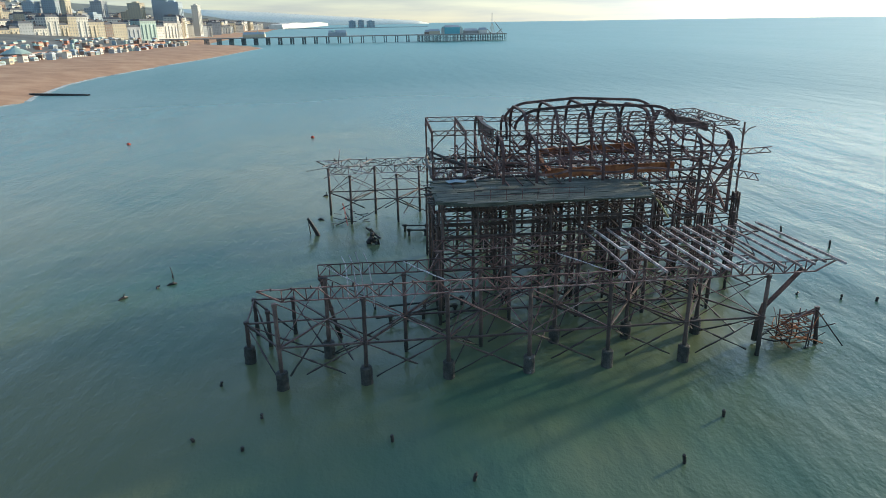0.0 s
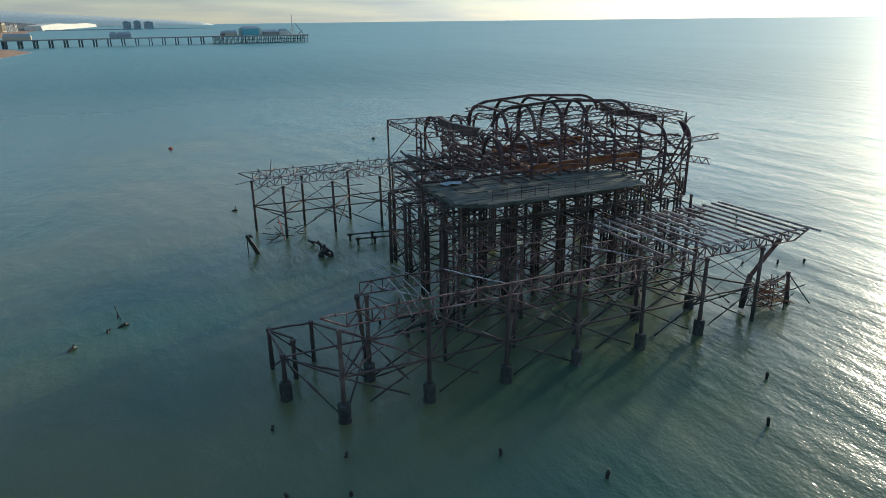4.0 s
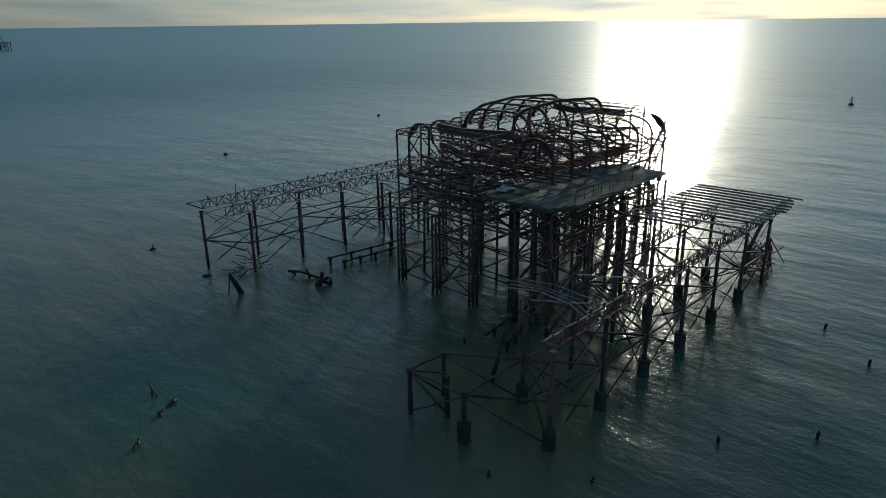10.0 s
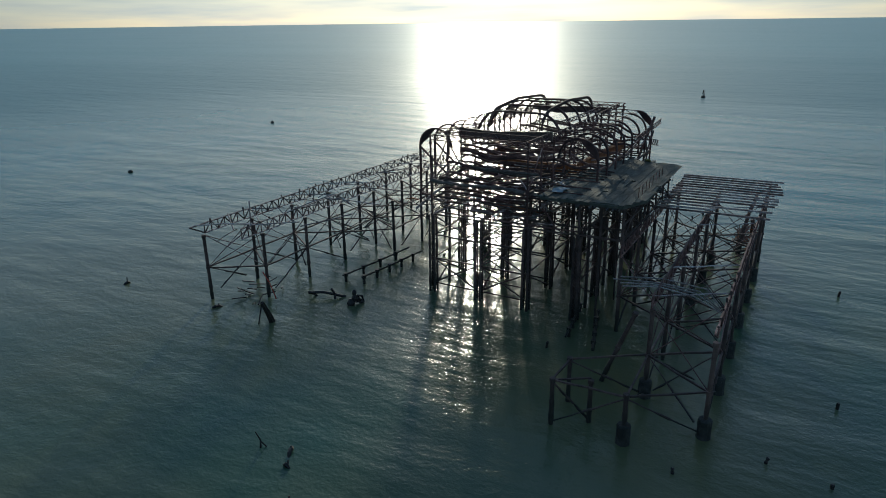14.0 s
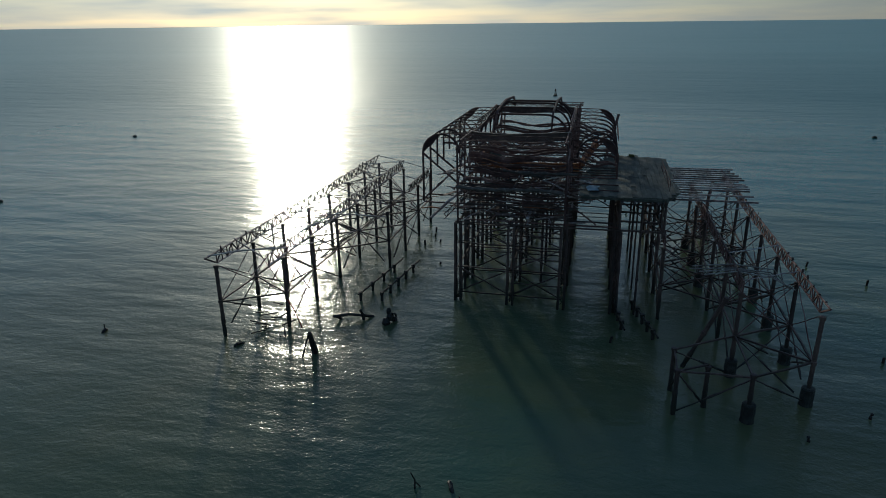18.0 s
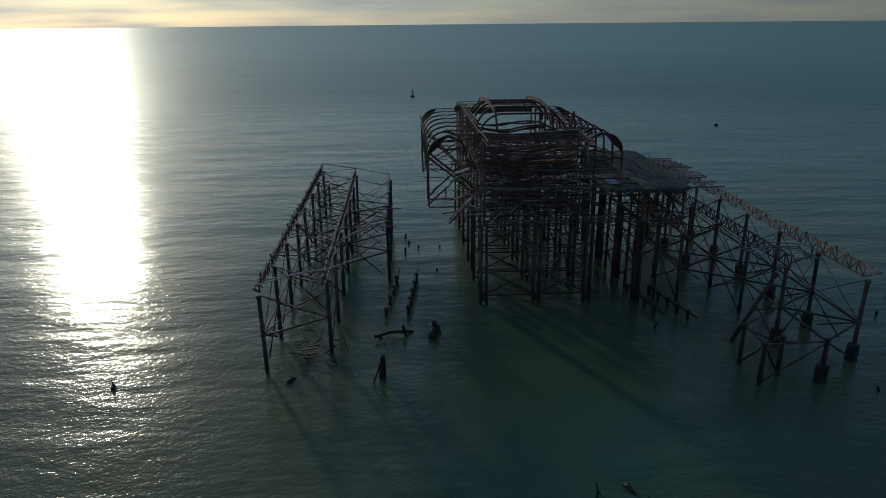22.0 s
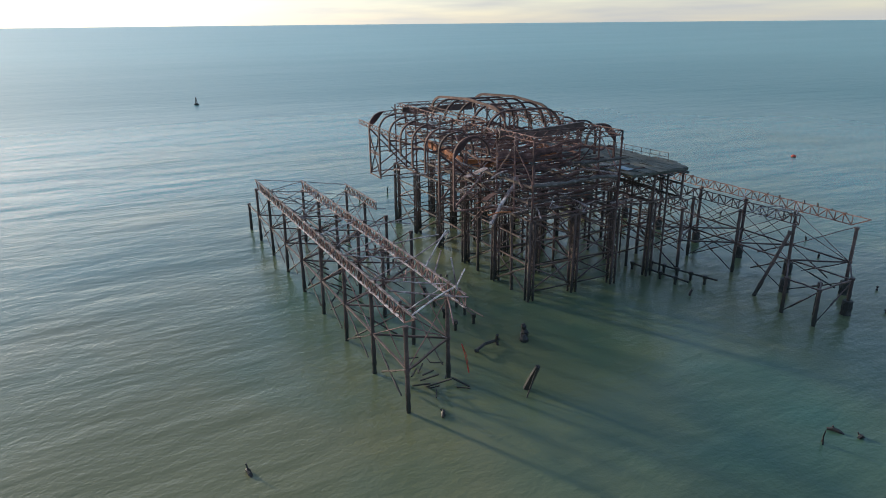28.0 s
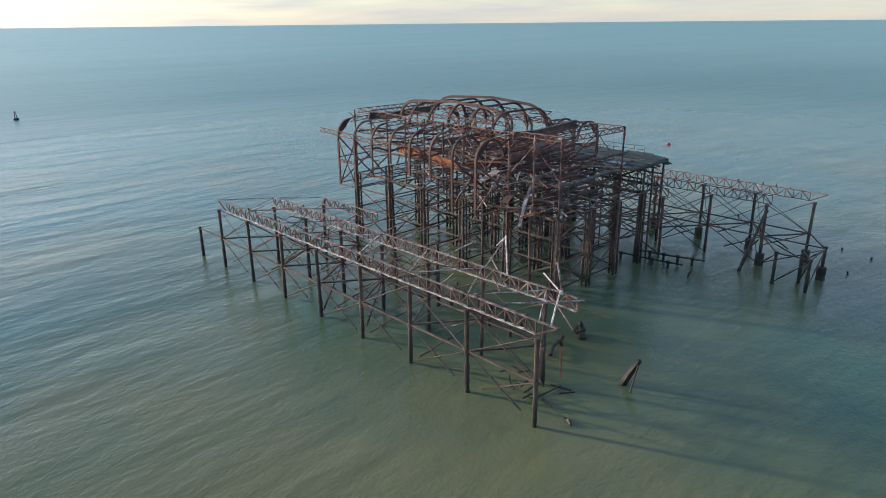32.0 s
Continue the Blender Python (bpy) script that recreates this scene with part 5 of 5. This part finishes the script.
# houses and blocks stepping up the slope behind the seafront
for i in range(130):
    y = 640 * 3.6 ** R.random()
    x0, x1 = -0.6 * y - 30, float(np.interp(y, [p[1] for p in front], [p[0] for p in front])) - 70
    x = R.uniform(x0, x1)
    inland = (float(np.interp(y, [p[1] for p in SHORE], [p[0] for p in SHORE])) - x) / (1 if y < 900 else 0.8)
    z = float(np.interp(inland, [112, 150, 400, 800, 1000, 1300, 2000], [8, 11, 30, 57, 82, 124, 160]))
    wall = R.choice((WHITE, CREAM, GREY, GREY, BRICK, BRICK, BLUE_GREY))
    tall = R.random() < 0.25
    house(x, y, z, R.uniform(13, 30), R.uniform(12, 20), R.uniform(24, 31) if tall else R.uniform(10, 21), R.uniform(-35, -5), wall, {WHITE: "white rendered house on the slope behind the seafront", CREAM: "cream rendered house on the slope behind the seafront", GREY: "grey block on the slope behind the seafront", BRICK: "brown brick house on the slope behind the seafront", BLUE_GREY: "blue-grey clad block behind the seafront"}[wall], mansard=not tall, group="hillside houses")

# long pale terraces further along the coast
for i in range(140):
    y = R.uniform(1180, 2700)
    inland = 70 + 780 * R.random() ** 1.6
    x = float(np.interp(y, [p[1] for p in SHORE], [p[0] for p in SHORE])) - inland * 0.8
    wall = R.choice((WHITE, WHITE, WHITE, CREAM, GREY))
    house(x, y, float(np.interp(inland, [60, 150, 400, 800, 1000], [5, 10, 29, 56, 80])), R.uniform(26, 48), R.uniform(14, 20), R.uniform(16, 25), R.uniform(-60, -30), wall, {WHITE: "white stucco terrace far along the seafront", CREAM: "cream stucco terrace far along the seafront", GREY: "grey block far along the seafront"}[wall], group="far terraces")

# far downs: a distant ridge along the horizon, haze put into its colour
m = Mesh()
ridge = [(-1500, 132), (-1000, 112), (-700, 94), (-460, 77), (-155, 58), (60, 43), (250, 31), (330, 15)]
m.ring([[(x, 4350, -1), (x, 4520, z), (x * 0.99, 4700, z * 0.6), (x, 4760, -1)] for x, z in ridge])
DOWNS = paint("hazed_downland", (0.58, 0.57, 0.49))
# faint bluish emission stands in for the air's haze over the ridge
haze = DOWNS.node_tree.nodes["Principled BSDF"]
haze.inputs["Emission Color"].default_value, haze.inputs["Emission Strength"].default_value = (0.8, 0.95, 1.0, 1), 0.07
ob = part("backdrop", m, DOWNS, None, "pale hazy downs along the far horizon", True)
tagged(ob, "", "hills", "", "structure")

# far cliffs and the harbour arm
CHALK = paint("chalk", (0.72, 0.68, 0.6))
m = Mesh()
pts = [(-400, 3000, 22), (-372, 3300, 30), (-345, 3600, 26), (-322, 3900, 31), (-300, 4300, 24)]
m.ring([[(x, y, 0), (x - 60, y, 0), (x - 60, y, z), (x - 6, y, z)] for x, y, z in pts])
ob = part("cliff", m, CHALK, None, "far pale chalk cliffs along the coast")
tagged(ob, "", "cliff", "", "structure")
arm = thing("harbour_arm", "low dark harbour breakwater far along the coast", "breakwater")
m = Mesh()
m.sweep([(-390, 2960, 3), (-60, 3000, 3), (215, 3080, 2)], 12, 8)
part("breakwater", m, GREY, arm)
for x, w, h in ((-110, 26, 30), (-72, 22, 32), (-30, 30, 29)):
    house(x, 3030, 3, w, 30, h * 1.0, -80, BLUE_GREY, "far grey-blue harbour flats", "flats", False, 4, "harbour flats")


# ---- the other pier, far along the shore ----
far_pier = thing("far_pier", "long low pleasure pier far along the coast", "pier")
IRON = paint("grey_green_iron", (0.12, 0.15, 0.16))
PLANK = paint("pale_planks", (0.32, 0.3, 0.27))
m = Mesh()
m.sweep([(-300, 985, 9.4), (-160, 998, 9.4), (58, 1022, 9.4)], 14, 1.4)
part("deck", m, PLANK, far_pier)
m = Mesh()
m.box((55, 997, 8.7), (184, 1049, 10.2))
part("head_deck", m, PLANK, far_pier)
for i in range(18):
    x = -241 + i * 16.5
    y = float(np.interp(x, [-300, -160, 58], [985, 998, 1022]))
    m = Mesh()
    for dx, dy in ((0, -6), (0, 0), (0, 6), (3.2, -6), (3.2, 0), (3.2, 6)):
        part("pile", Mesh().rod((x + dx, y + dy, -1), (x + dx, y + dy, 8.8), 0.6, 6), IRON, far_pier)
    m.bar((x, y - 6, 7.8), (x, y + 6, 7.8), 0.6)
    m.bar((x, y - 6, 2.5), (x, y + 6, 7.5), 0.3)
    part("cross_beam", m, IRON, far_pier)
for i in range(26):
    m = Mesh()
    for y in (998, 1011, 1027, 1047):
        part("pile", Mesh().rod((57 + i * 5.03, y, -1), (57 + i * 5.03, y, 8.8), 0.42, 6), IRON, far_pier)
    m.bar((57 + i * 5.03, 998, 4.5), (57 + i * 5.03, 1047, 4.5), 0.4)
    part("cross_beam", m, IRON, far_pier)
def pier_house(x, y, w, d, h, wall, dome=False):
    m = Mesh()
    m.box((x - w / 2, y - d / 2, 10.2), (x + w / 2, y + d / 2, 10.2 + h))
    hall = part("hall", m, wall, far_pier)
    r = Mesh()
    if dome:
        prof = [(w * 0.5 * math.cos(a), h + 10.2 + w * 0.35 * math.sin(a)) for a in (math.pi / 2 * i / 5 for i in range(5))] + [(0.2, h + 10.2 + w * 0.5)]
        r.ring([[(x + q * math.cos(math.tau * j / 12), y + q * math.sin(math.tau * j / 12), z) for j in range(12)] for q, z in prof])
    else:
        r.ring([[(x - w / 2, y - d / 2, 10.2 + h), (x + w / 2, y - d / 2, 10.2 + h), (x + w / 2, y + d / 2, 10.2 + h), (x - w / 2, y + d / 2, 10.2 + h)], [(x - w / 2 + 1, y - 0.5, 13.2 + h), (x + w / 2 - 1, y - 0.5, 13.2 + h), (x + w / 2 - 1, y + 0.5, 13.2 + h), (x - w / 2 + 1, y + 0.5, 13.2 + h)]])
    part("roof", r, TEAL if dome else GREY, hall)
TURQ = paint("turquoise_paint", (0.16, 0.42, 0.46))
for x, w, d, h, wall, dome in ((106, 22, 18, 9, TURQ, False), (94, 6, 6, 8, WHITE, True), (119, 6, 6, 8, WHITE, True), (80, 16, 14, 4, CREAM, False), (134, 20, 16, 4, PLANK, False), (152, 12, 12, 5, WHITE, False), (70, 8, 10, 3, BRICK, False), (-60, 26, 10, 4.5, GREY, False), (-66, 8, 8, 5, WHITE, True), (-175, 30, 10, 4, CREAM, False), (-170, 8, 8, 4, WHITE, True)):
    pier_house(x, float(np.interp(x, [-300, -160, 66, 67], [985, 998, 1022, 1022])), w, d, h, wall, dome)
ride = Mesh()
for i in range(4):
    a = math.tau * i / 4
    ride.bar((166 + 4 * math.cos(a), 1022 + 4 * math.sin(a), 10), (166, 1022, 26), 0.6)
ride.rod((166, 1022, 24), (166, 1022, 38), 0.5, 6)
part("helter_tower", ride, WHITE, far_pier)
ride = Mesh()
for i in range(9):
    a0, a1 = i / 9, (i + 1) / 9
    ride.bar((146 + 36 * a0, 1027, 13 + 5 * math.sin(7 * a0)), (146 + 36 * a1, 1027, 13 + 5 * math.sin(7 * a1)), 0.8)
    ride.bar((146 + 36 * a0, 1027, 10), (146 + 36 * a0, 1027, 13 + 5 * math.sin(7 * a0)), 0.4)
ride.bar((170, 1022, 26), (182, 1022, 10), 0.7)
part("coaster_track", ride, BRICK, far_pier)
